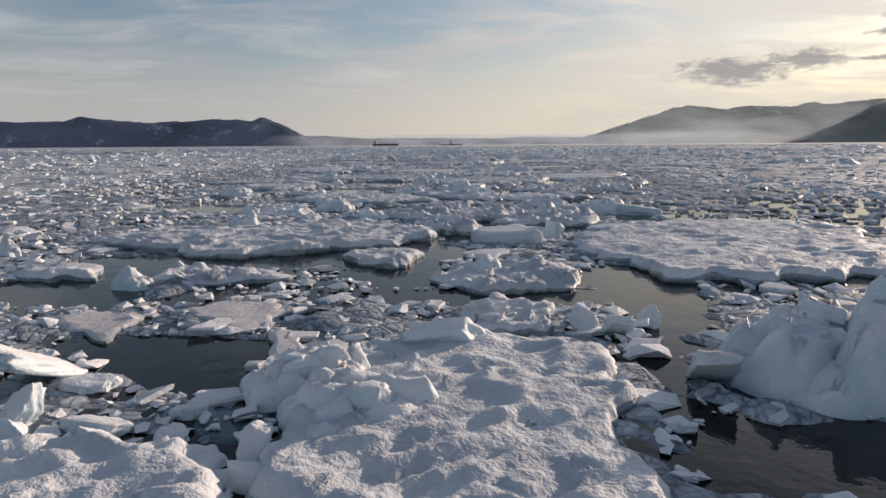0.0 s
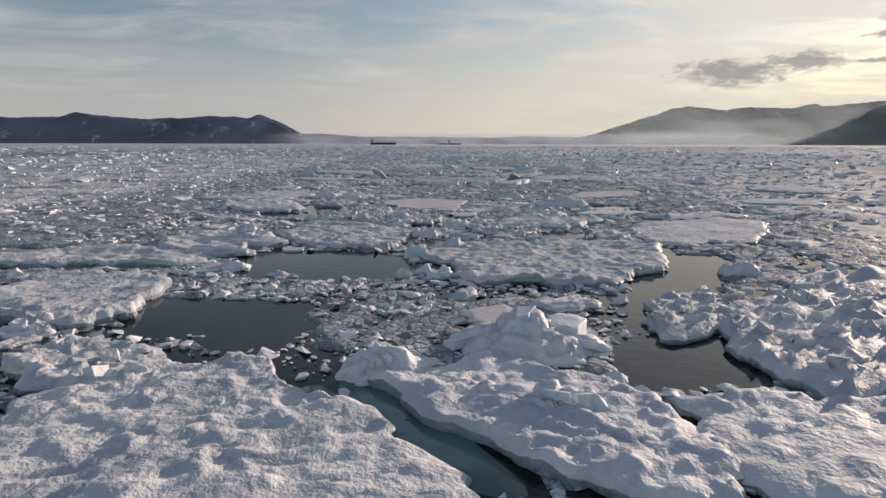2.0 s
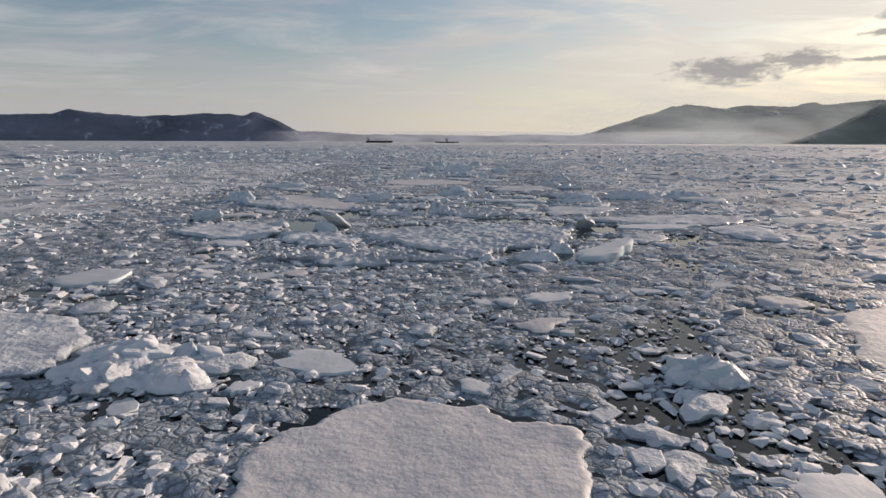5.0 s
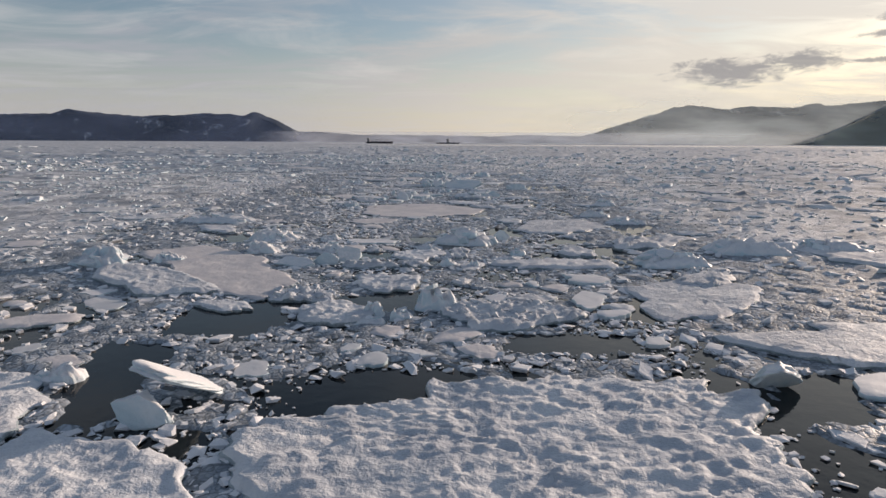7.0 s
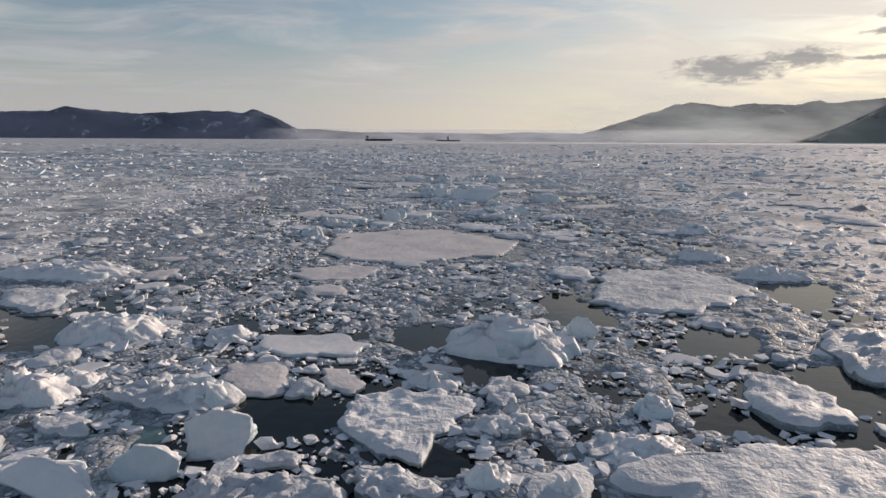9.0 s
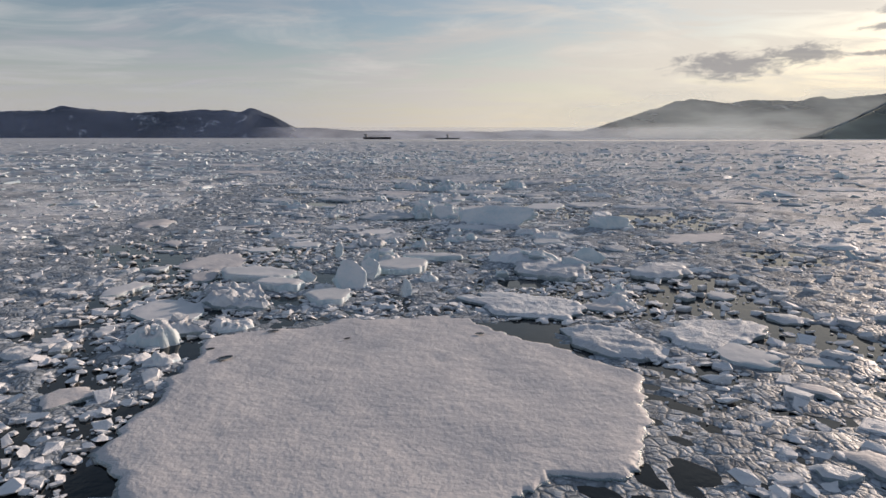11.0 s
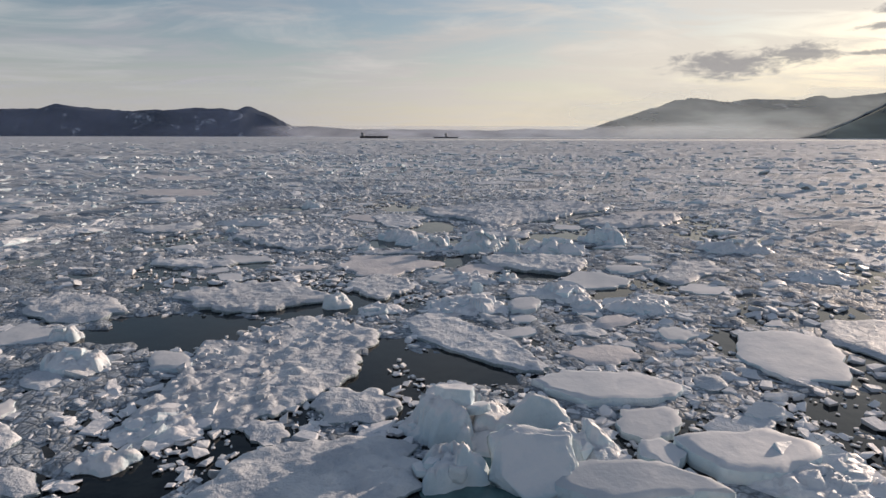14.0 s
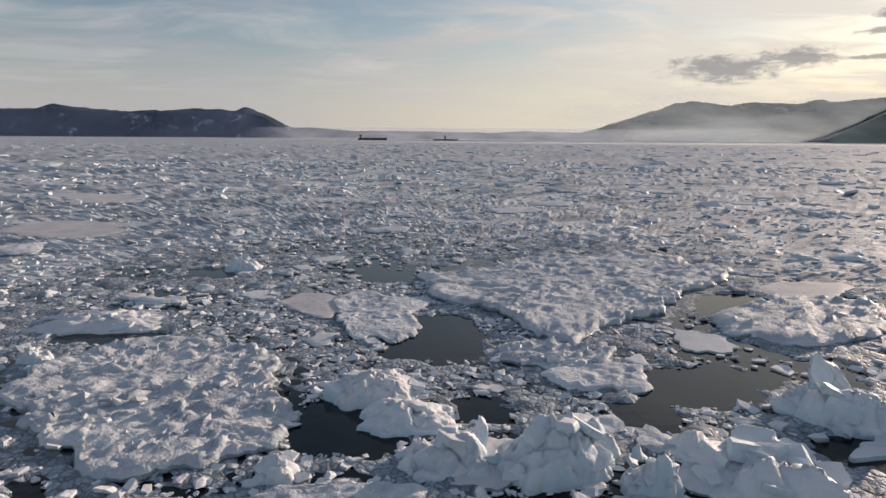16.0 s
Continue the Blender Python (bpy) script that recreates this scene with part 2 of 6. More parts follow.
def forest_material():
    m, tree, bsdf = material("winter_forest")
    place = tree.nodes.new("ShaderNodeNewGeometry").outputs["Position"]
    crown = grain(tree, place, 0.05, 4.0, 0.65)
    patch = grain(tree, place, 0.006, 5.0, 0.62, 0.6)
    col = mixed(tree, ramp(tree, crown, 0.35, 0.65), (0.016, 0.026, 0.042, 1), (0.045, 0.060, 0.080, 1))
    bare = calc(tree, "MULTIPLY", ramp(tree, patch, 0.56, 0.66), ramp(tree, crown, 0.35, 0.6))
    col = mixed(tree, calc(tree, "MULTIPLY", bare, 0.55), col, (0.55, 0.58, 0.62, 1))
    tree.links.new(col, bsdf.inputs["Base Color"])
    bsdf.inputs["Roughness"].default_value = 0.95
    bsdf.inputs["Specular IOR Level"].default_value = 0.1
    return m


FOREST = forest_material()


def mist_haze_material(name, most, low, top, scale, tint=(0.85, 0.87, 0.88, 1), starts=(-9000.0, -8000.0), ends=(9000.0, 8000.0)):
    """A thin tinted sheet for river mist and for haze painted over the hills: lets most light through and scatters the
    rest.
    """
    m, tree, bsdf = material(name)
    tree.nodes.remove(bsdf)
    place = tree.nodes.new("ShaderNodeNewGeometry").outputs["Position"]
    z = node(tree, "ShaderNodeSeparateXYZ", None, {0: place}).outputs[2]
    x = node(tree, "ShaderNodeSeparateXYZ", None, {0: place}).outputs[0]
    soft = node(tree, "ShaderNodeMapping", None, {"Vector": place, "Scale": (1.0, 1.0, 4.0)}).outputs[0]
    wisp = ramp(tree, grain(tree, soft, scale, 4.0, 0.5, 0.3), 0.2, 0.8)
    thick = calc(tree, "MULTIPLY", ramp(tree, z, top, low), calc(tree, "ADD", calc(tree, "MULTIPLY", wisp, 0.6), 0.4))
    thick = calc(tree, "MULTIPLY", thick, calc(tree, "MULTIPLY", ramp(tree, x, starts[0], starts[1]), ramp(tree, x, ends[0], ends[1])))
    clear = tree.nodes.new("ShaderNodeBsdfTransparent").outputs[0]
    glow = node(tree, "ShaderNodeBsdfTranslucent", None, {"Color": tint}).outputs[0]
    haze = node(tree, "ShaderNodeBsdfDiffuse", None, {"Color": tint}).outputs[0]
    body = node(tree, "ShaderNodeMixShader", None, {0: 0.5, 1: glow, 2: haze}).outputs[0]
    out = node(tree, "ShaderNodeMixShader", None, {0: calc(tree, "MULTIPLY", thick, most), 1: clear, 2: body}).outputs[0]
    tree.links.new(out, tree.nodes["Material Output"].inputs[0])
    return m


# ---- shape helpers ----
def hashed(ix, iy, seed):
    n = (ix.astype(np.int64) * 374761393 + iy.astype(np.int64) * 668265263 + seed * 974711) & 0xFFFFFFFF
    n = ((n ^ (n >> 13)) * 1274126177) & 0xFFFFFFFF
    return ((n ^ (n >> 16)) & 0xFFFF) / 65535.0


def value_noise(x, y, seed=0):
    """Smooth noise between 0 and 1 on arrays."""
    ix, iy = np.floor(x), np.floor(y)
    fx, fy = x - ix, y - iy
    fx, fy = fx * fx * (3 - 2 * fx), fy * fy * (3 - 2 * fy)
    a, b = hashed(ix, iy, seed), hashed(ix + 1, iy, seed)
    c, d = hashed(ix, iy + 1, seed), hashed(ix + 1, iy + 1, seed)
    return (a * (1 - fx) + b * fx) * (1 - fy) + (c * (1 - fx) + d * fx) * fy


def fbm(x, y, seed=0, octaves=4, gain=0.5):
    x, y = np.asarray(x, float), np.asarray(y, float)
    total, size, amp = np.zeros_like(x), 0.0, 1.0
    for n in range(octaves):
        total = total + amp * value_noise(x * 2 ** n + 17.3 * n, y * 2 ** n - 9.1 * n, seed + n)
        size += amp
        amp *= gain
    return total / size


def mesh_from(name, verts, faces, mat, smooth=True):
    """A mesh from arrays of corners and of triangles or quads."""
    me = bpy.data.meshes.new(name)
    verts, faces = np.asarray(verts, np.float32), np.asarray(faces, np.int32)
    k = faces.shape[1]
    me.vertices.add(len(verts))
    me.vertices.foreach_set("co", verts.ravel())
    me.loops.add(faces.size)
    me.loops.foreach_set("vertex_index", faces.ravel())
    me.polygons.add(len(faces))
    me.polygons.foreach_set("loop_start", np.arange(0, faces.size, k, dtype=np.int32))
    me.polygons.foreach_set("use_smooth", np.full(len(faces), smooth))
    me.update(calc_edges=True)
    me.materials.append(mat)
    return me


def quads(rows, cols, wrap):
    """Faces of a grid of rows x cols corners; wrap: its columns close round."""
    r, c = np.meshgrid(np.arange(rows - 1), np.arange(cols if wrap else cols - 1), indexing="ij")
    d = (c + 1) % cols
    return np.stack([r * cols + c, r * cols + d, (r + 1) * cols + d, (r + 1) * cols + c], -1).reshape(-1, 4)


def part(name, me, parent, label=""):
    ob = new(name, me)
    ob.parent = parent
    return tagged(ob, label=label)


# ---- the large structure: water, hills, mist and painted haze ----
def make_water():
    r = np.array([0.0, 60.0, 300.0, 1200.0, 4800.0])
    a = np.linspace(0, 2 * np.pi, 48, endpoint=False)
    verts = np.stack([np.outer(r, np.cos(a)), np.outer(r, np.sin(a)) + 95.0, np.zeros((len(r), len(a)))], -1).reshape(-1, 3)
    ob = new("water", mesh_from("water", verts, quads(len(r), len(a), True)[:, ::-1], WATER, False))
    tagged(ob, "dark still river water between the drifting ice", "water", kind="structure")


make_water()


def hill_range(name, label, x0, x1, y, deep, crest, seed, trees=9.0, step=14.0):
    """A wooded range along x; crest(x) gives its height in metres."""
    xs = np.arange(x0, x1 + step, step)
    vs = np.linspace(0, 1, 26)
    X, V = np.meshgrid(xs, vs)
    top = np.maximum(crest(X), 0.0)
    rise = np.sin(np.clip(V * 1.25, 0, 1) * np.pi / 2) ** 0.9
    Z = top * rise * (0.88 + 0.24 * fbm(X / 160, V * 5, seed, 4)) - 1.0
    Z += (fbm(X / 22, V * 26, seed + 5, 2) - 0.5) * trees * np.clip(top / 40, 0, 1) * np.clip(V * 6, 0, 1)
    Y = y + deep * V + (fbm(X / 300, V * 2, seed + 9, 3) - 0.5) * 160 * np.clip(top / 60, 0, 1)
    ob = new(name, mesh_from(name, np.stack([X, Y, Z], -1).reshape(-1, 3), quads(len(vs), len(xs), False), FOREST))
    return tagged(ob, label, "hill", kind="structure")


def bell(x, at, wide, tall):
    return tall * np.exp(-((x - at) / wide) ** 2)


def fade(x, a, b):
    u = np.clip((x - a) / (b - a), 0, 1)
    return u * u * (3 - 2 * u)


def crest_west(x):
    body = 178 + 10 * (1 - fade(x, -2600, -1900)) + bell(x, -2870, 260, 22) + bell(x, -1780, 220, 22) + bell(x, -1526, 60, 26) - bell(x, -2420, 160, 10) - bell(x, -1620, 50, 14)
    return body * (1 - fade(x, -1500, -1040)) ** 0.8


def crest_east(x):
    return 250 * fade(x, 670, 1750) ** 0.78 + bell(x, 1640, 160, 18) + 50 * fade(x, 1900, 3200) - bell(x, 2300, 200, 6)


def crest_near_east(x):
    return 265 * fade(x, 1310, 2120) ** 0.9


def crest_far(x):
    return 52 + 16 * (fbm(x / 260, x * 0, 3, 4) - 0.5) + 26 * (1 - fade(x, -1300, -600))


hill_range("backdrop_hill_far", "low hazy wooded shore on the horizon", -2600, 2600, 4560, 200, crest_far, 3, 4.0)
hill_range("backdrop_hill_west", "long dark wooded hill with small snow patches", -4300, -1000, 4150, 420, crest_west, 11)
hill_range("backdrop_hill_east", "long hazy wooded hill above the river mist", 640, 4200, 4150, 420, crest_east, 12)
hill_range("backdrop_hill_near_east", "dark wooded slope running down to the river", 1300, 2900, 2440, 200, crest_near_east, 13)


def mist_haze_sheet(name, label, x0, x1, y, tall, mat):
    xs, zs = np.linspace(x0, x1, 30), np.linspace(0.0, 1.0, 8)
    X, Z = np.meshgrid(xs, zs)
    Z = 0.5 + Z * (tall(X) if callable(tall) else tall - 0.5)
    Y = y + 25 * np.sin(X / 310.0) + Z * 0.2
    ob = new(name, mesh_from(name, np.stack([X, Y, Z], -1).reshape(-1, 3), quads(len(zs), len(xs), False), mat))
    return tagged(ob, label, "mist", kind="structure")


mist_haze_sheet("backdrop_mist_low", "pale river mist lying along the shore", 300, 3600, 2550, 80, mist_haze_material("low_mist", 0.7, 8.0, 72.0, 0.006, (0.88, 0.88, 0.86, 1), (500.0, 800.0)))
# tinted upright sheets paint the haze of distance over the hills
mist_haze_sheet("backdrop_haze_tint_west", "thin blue-tinted sheet that paints haze before the dark hill", -3600, -500, 2500, 220, mist_haze_material("west_haze_tint", 0.13, 20.0, 400.0, 0.003, (0.42, 0.56, 0.95, 1), ends=(-500.0, -760.0)))
mist_haze_sheet("backdrop_haze_tint_high", "thin tinted sheet that paints haze before the hills", -200, 3700, 2600, 330, mist_haze_material("high_haze_tint", 0.80, 40.0, 332.0, 0.003, (0.66, 0.75, 0.79, 1), (-100.0, 1050.0), (3300.0, 1600.0)))
mist_haze_sheet("backdrop_haze_tint_far", "bluish tinted sheet that paints haze over the far shore", -1000, 1300, 2700, 48, mist_haze_material("far_haze_tint", 0.8, 20.0, 80.0, 0.004, (0.62, 0.68, 0.80, 1), (-940.0, -560.0), (1300.0, 800.0)))
# cut to the slope's outline, this tint pales it as haze would
mist_haze_sheet("backdrop_haze_tint_east", "thin warm-tinted sheet that paints haze before the near slope", 1180, 2700, 2250, lambda x: 0.91 * crest_near_east(x * 1.155), mist_haze_material("east_haze_tint", 0.80, 0.0, 2000.0, 0.003, (0.66, 0.67, 0.58, 1), (1180.0, 1300.0)))
# two pale upright sheets paint in the bright strip across the ice
BAND = mist_haze_material("pale_strip", 0.9, 0.9, 1.9, 0.02, (0.95, 0.95, 0.92, 1), (-420.0, 350.0))
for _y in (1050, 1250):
    mist_haze_sheet("backdrop_bright_strip", "pale low sheet that paints a bright strip on the ice before the ships", -420, 1700, _y, 1.8, BAND)


# ---- ships ----
def box_mesh(name, w, l, h, mat, bevel=0.3):
    bm = bmesh.new()
    bmesh.ops.create_cube(bm, size=1.0)
    bmesh.ops.scale(bm, vec=(l, w, h), verts=bm.verts)
    bmesh.ops.bevel(bm, geom=bm.edges[:], offset=bevel, segments=1, affect="EDGES")
    me = bpy.data.meshes.new(name)
    bm.to_mesh(me)
    bm.free()
    me.materials.append(mat)
    return me


HULL = plain("dark_hull_paint", (0.05, 0.045, 0.05), 0.6, 0.3, 0.2)
HULL_GREY = plain("grey_hull_paint", (0.13, 0.13, 0.14), 0.6, 0.3, 0.2)
HOUSE = plain("ship_house_paint", (0.28, 0.28, 0.28), 0.6, 0.2, 0.3)
DARK = plain("dark_glass", (0.02, 0.02, 0.025), 0.2, 0.2, 0.3)


def hull_mesh(ln, wd, tall, mat):
    us = np.linspace(-1, 1, 28)
    half = wd / 2 * np.clip(1 - np.clip((us - 0.62) / 0.38, 0, 1) ** 1.8, 0.03, 1) * np.clip(1 - 0.45 * np.clip((-us - 0.8) / 0.2, 0, 1) ** 2, 0, 1)
    sheer = tall * (1 + 0.28 * np.clip((us - 0.6) / 0.4, 0, 1) ** 2)
    lay = [(-1.0, 0.75), (0.5, 0.97), (1.0, 1.0)]
    verts = []
    for u, b, s in zip(us, half, sheer):
        ring = [(-1, lay[0]), (-1, lay[1]), (-1, lay[2]), (1, lay[2]), (1, lay[1]), (1, lay[0])]
        rake = 3.0 * np.clip((u - 0.6) / 0.4, 0, 1)
        verts += [(u * ln / 2 + rake * max(0, k[0]), side * b * k[1], -1.0 if k[0] < 0 else s * k[0]) for side, k in ring]
    return mesh_from("hull", verts, quads(28, 6, True), mat, False)


def cargo_ship(x, y, ln, wd, tall, turn, house_at, house_tall, mat, cranes, label):
    ship = new("cargo_ship")
    ship.matrix_world = pose(x, y, 0, 0, 0, turn)
    part("hull", hull_mesh(ln, wd, tall, mat), ship, "dark painted steel hull")

    def put(name, w, l, h, px, py, pz, m, parent=ship):
        ob = part(name, box_mesh(name, w, l, h, m), parent)
        ob.matrix_basis = pose(px, py, pz + h / 2)
        return ob
    hx = house_at * ln
    house = put("deckhouse", wd * 0.8, ln * 0.09, house_tall, hx, 0, tall - 0.2, HOUSE)
    bridge = put("bridge", wd * 1.02, ln * 0.06, 2.2, hx + 0.5, 0, tall + house_tall - 0.4, HOUSE)
    put("window_band", wd * 1.03, ln * 0.061, 0.7, 0, 0, 0.0, DARK, bridge)
    put("funnel", 2.0, 2.4, 3.5, hx - ln * 0.055, 0, tall + house_tall - 1.5, mat)
    put("mast", 0.5, 0.5, 5.5, hx, 0, tall + house_tall + 1.5, HOUSE)
    for n in range(5):
        put("hatch_cover", wd * 0.7, ln * 0.10, 1.2, (-0.30 + 0.145 * n) * ln + (0.06 * ln if house_at < -0.2 else -0.02 * ln), 0, tall - 0.3, mat)
    for n in range(cranes):
        cx = (-0.16 + 0.21 * n) * ln
        post = put("crane_post", 1.2, 1.2, 6.0, cx, 0, tall, HOUSE)
        jib = put("crane_jib", 0.7, ln * 0.11, 0.7, ln * 0.05, 0, 2.4, HOUSE, post)
    put("bow_mast", 0.4, 0.4, 5.0, 0.45 * ln, 0, tall + 0.8, HOUSE)
    return tagged(ship, label, "ship", "ships at anchor")


cargo_ship(-243, 1853, 78, 11, 5.6, 3.0, -0.40, 7.5, HULL, 3, "dark laden cargo ship with its deckhouse aft in the ice")
cargo_ship(-40, 1853, 68, 10, 3.6, -4.0, 0.02, 8.0, HULL_GREY, 0, "low grey vessel with a deckhouse amidships in the ice")


# ---- ice: shapes shared by floes, blocks and brash ----
WAY_A, WAY_B = np.array([1.2, -25.0]), np.array([-11.0, 214.0])   # the line flown over
FLOES, TOPS, LEADS = [], [], []


def off_way(x, y):
    """Distance of places from the line flown over."""
    d = WAY_B - WAY_A
    u = np.clip(((x - WAY_A[0]) * d[0] + (y - WAY_A[1]) * d[1]) / (d @ d), 0, 1)
    return np.hypot(x - WAY_A[0] - u * d[0], y - WAY_A[1] - u * d[1])


def inside(shapes, x, y, grow=0.0):
    """Which places lie within any of the outlines."""
    hit = np.zeros(np.shape(x), bool)
    for cx, cy, ln, wd, turn, power, taper, skew in shapes:
        c, s = math.cos(turn), math.sin(turn)
        near = (np.abs(x - cx) < ln + wd) & (np.abs(y - cy) < ln + wd)
        if not near.any():
            continue
        dx, dy = x[near] - cx, y[near] - cy
        u, v = dx * c + dy * s, -dx * s + dy * c
        b = v / (wd / 2 + grow)
        a = (u - skew * v) / (ln / 2 * np.maximum(0.2, 1 + taper * b) + grow)
        hit[near] |= np.abs(a) ** power + np.abs(b) ** power < 1
    return hit


def cells(x, y, seed):
    """Broken plates: for each place the distance to the joint, and the plate's height and lean there."""
    ix, iy = np.floor(x), np.floor(y)
    best, second = np.full(x.shape, 9.0), np.full(x.shape, 9.0)
    high, lean = np.zeros(x.shape), np.zeros(x.shape)
    for ox in (-1, 0, 1):
        for oy in (-1, 0, 1):
            jx, jy = ix + ox, iy + oy
            dx, dy = x - jx - hashed(jx, jy, seed), y - jy - hashed(jx, jy, seed + 1)
            d = dx * dx + dy * dy
            near = d < best
            second = np.where(near, best, np.minimum(second, d))
            high = np.where(near, hashed(jx, jy, seed + 2), high)
            lean = np.where(near, dx * (hashed(jx, jy, seed + 3) - 0.5) + dy * (hashed(jx, jy, seed + 4) - 0.5), lean)
            best = np.where(near, d, best)
    return np.sqrt(second) - np.sqrt(best), high, lean


def floe_meshes(ln, wd, power, taper, skew, thick, relief, ragged, seed, style, cell=0.15):
    """The slab of a floe, with its wet undercut side toned dark as in shadow, and the snow crust on it, with a ragged
    rim.
    """
    nx, ny = int(np.clip(ln / cell, 8, 130)), int(np.clip(wd / cell, 8, 130))
    S, T = np.meshgrid(np.linspace(-1, 1, nx + 1), np.linspace(-1, 1, ny + 1))
    u, th = np.maximum(np.abs(S), np.abs(T)), np.arctan2(T, S)
    r = (np.abs(np.cos(th)) ** power + np.abs(np.sin(th)) ** power) ** (-1 / power)
    sides = 5 + seed % 3 if style in ("plate", "pan") else 7 + seed % 3
    for n in range(sides):
        k = np.array([float(n), 0.0])
        way = (n + 0.7 * (hashed(k, k * 0 + seed, 3)[0] - 0.5) + hashed(k * 0, k * 0 + seed, 4)[0]) / sides * 2 * math.pi
        r = np.minimum(r, (0.84 + 0.20 * hashed(k, k * 0 + seed, 5)[0]) / np.maximum(0.05, np.cos(th - way)))
    r = r * 1.06
    size = max(ln, wd)
    ragged = ragged * (1.6 if size < 2.5 else 1.0)
    ex, ey = r * np.cos(th) * ln / 2, r * np.sin(th) * wd / 2
    wob = (fbm(ex / 0.8 + seed * 3.1, ey / 0.8, seed, 4, 0.62) - 0.5) * 2 * ragged * (0.35 + 0.08 * size)
    wob += (fbm(ex / (0.28 * size) + 5, ey / (0.28 * size) + seed, seed + 7, 2) - 0.5) * ragged * size * 0.55
    wob += ragged * (0.30 + 0.03 * size) * (0.45 - np.abs(2 * fbm(ex / 1.1 + 3, ey / 1.1 + seed, seed + 8, 3, 0.6) - 1) * 1.6)
    scale = 1 + wob / np.maximum(0.4, np.hypot(ex, ey)) * u ** 2
    a, b = ex * scale * u, ey * scale * u
    x, y = a * (1 + taper * b / (wd / 2)) + skew * b, b
    swell = fbm(x * 0.45 + seed, y * 0.45, seed + 1, 2) - 0.5
    hum = fbm(x * 1.3 + seed, y * 1.3, seed + 2, 4, 0.55) - 0.5
    z = thick + relief * (0.9 * swell + 1.0 * hum)
    if style == "blocky":
        joint, high, lean = cells(x / 0.44 + seed, y / 0.40, seed)
        fine, fhigh, flean = cells(x / 0.19, y / 0.18 + seed, seed + 9)
        z = z + relief * (1.1 * high ** 4 * fade(joint, 0.0, 0.3) + 0.5 * fhigh ** 2 * fade(fine, 0.0, 0.35) + 0.35 * lean)
    elif style == "dimpled":
        wx, wy = x + 0.25 * (fbm(x * 1.5, y * 1.5, seed + 4, 2) - 0.5), y + 0.25 * (fbm(x * 1.5 + 20, y * 1.5, seed + 4, 2) - 0.5)
        joint, high, lean = cells(wx / 0.5 + seed, wy / 0.4, seed)
        knob = fbm(x * 1.9 + 9, y * 3.4 + seed, seed + 8, 3, 0.6) - 0.5
        z = z + relief * (0.35 * (0.3 - np.minimum(joint, 0.5)) + 0.3 * high + 0.25 * lean + 1.3 * knob)
    elif style == "drifted":
        drift = fbm(x * 0.7 + y * 0.9, y * 2.6 - x * 1.4 + seed, seed + 3, 3)
        crumb = fbm(x * 3.2, y * 3.2 + seed, seed + 6, 3)
        z = z + relief * (0.8 * (0.5 - np.abs(2 * drift - 1)) + 0.55 * np.maximum(0, crumb - 0.52) * 3)
    if style not in ("pan", "plate"):
        nub, nhigh, nlean = cells(x / 0.34 + 0.6 * hum, y / 0.30 + seed, seed + 15)
        where = np.clip((fbm(x * 0.6, y * 0.6 + seed, seed + 16, 2) - 0.38) * 5, 0, 1)
        z = z + where * (0.055 * nhigh ** 2 * fade(nub, 0.0, 0.25) + 0.06 * nlean)
    rim = fbm(x * 1.1, y * 1.1, seed + 5, 2) - 0.45
    z = z + np.clip((u - 0.78) / 0.22, 0, 1) * min(relief, 0.12) * 1.3 * rim
    slope = 0.35 + 0.9 * fbm(x * 1.7 + 11, y * 1.7, seed + 12, 2)
    lip = float(np.clip((0.06 if style in ("plate", "pan") else 0.24) / min(ln, wd), 0.02, 0.14))
    if style == "plate":
        z, slope = thick * (1 + 0.25 * np.sin(seed) * y / wd + 0.2 * np.cos(seed * 1.7) * x / ln) + relief * (0.8 * swell + 0.4 * hum), slope * 0.5
    z = np.maximum(z, 0.35 * thick + 0.02)
    z = z - (z - 0.03) * np.clip(slope - 0.25, 0.05, 0.7) * np.clip((u - 1 + lip) / lip, 0, 1) ** 2
    top = np.stack([x, y, z], -1)
    crust = mesh_from("snow_crust", top.reshape(-1, 3), quads(ny + 1, nx + 1, False), {"pan": PAN, "plate": PLATE}.get(style, SNOW))
    ring = np.concatenate([top[0, :-1], top[:-1, -1], top[-1, :0:-1], top[:0:-1, 0]])
    around = len(ring)
    mid = ring[:, :2].mean(0)
    lay = []
    for n, (s, k) in enumerate(((1.0, 1.0), (1.012, 0.55), (0.998, 0.12), (0.965, -0.4))):
        jag = 1 + 0.030 * (fbm(ring[:, 0] * 4 + n * 3, ring[:, 1] * 4, seed + 30 + n, 2) - 0.5) * (n > 0)
        xy = mid + (ring[:, :2] - mid) * (s * jag)[:, None]
        lay.append(np.column_stack([xy, ring[:, 2] * k if k > 0 else np.full(around, k * 0.6)]))
    q = quads(len(lay), around, True)
    side = mesh_from("slab", np.concatenate(lay), q[:, ::-1], BLOCK if style == "plate" else EDGE)
    return side, crust


def ball(level):
    bm = bmesh.new()
    bmesh.ops.create_icosphere(bm, subdivisions=level, radius=1.0)
    bm.verts.ensure_lookup_table()
    v = np.array([p.co[:] for p in bm.verts])
    f = np.array([[p.index for p in q.verts] for q in bm.faces])
    bm.free()
    return v, f


BALLS = {n: ball(n) for n in (1, 3)}


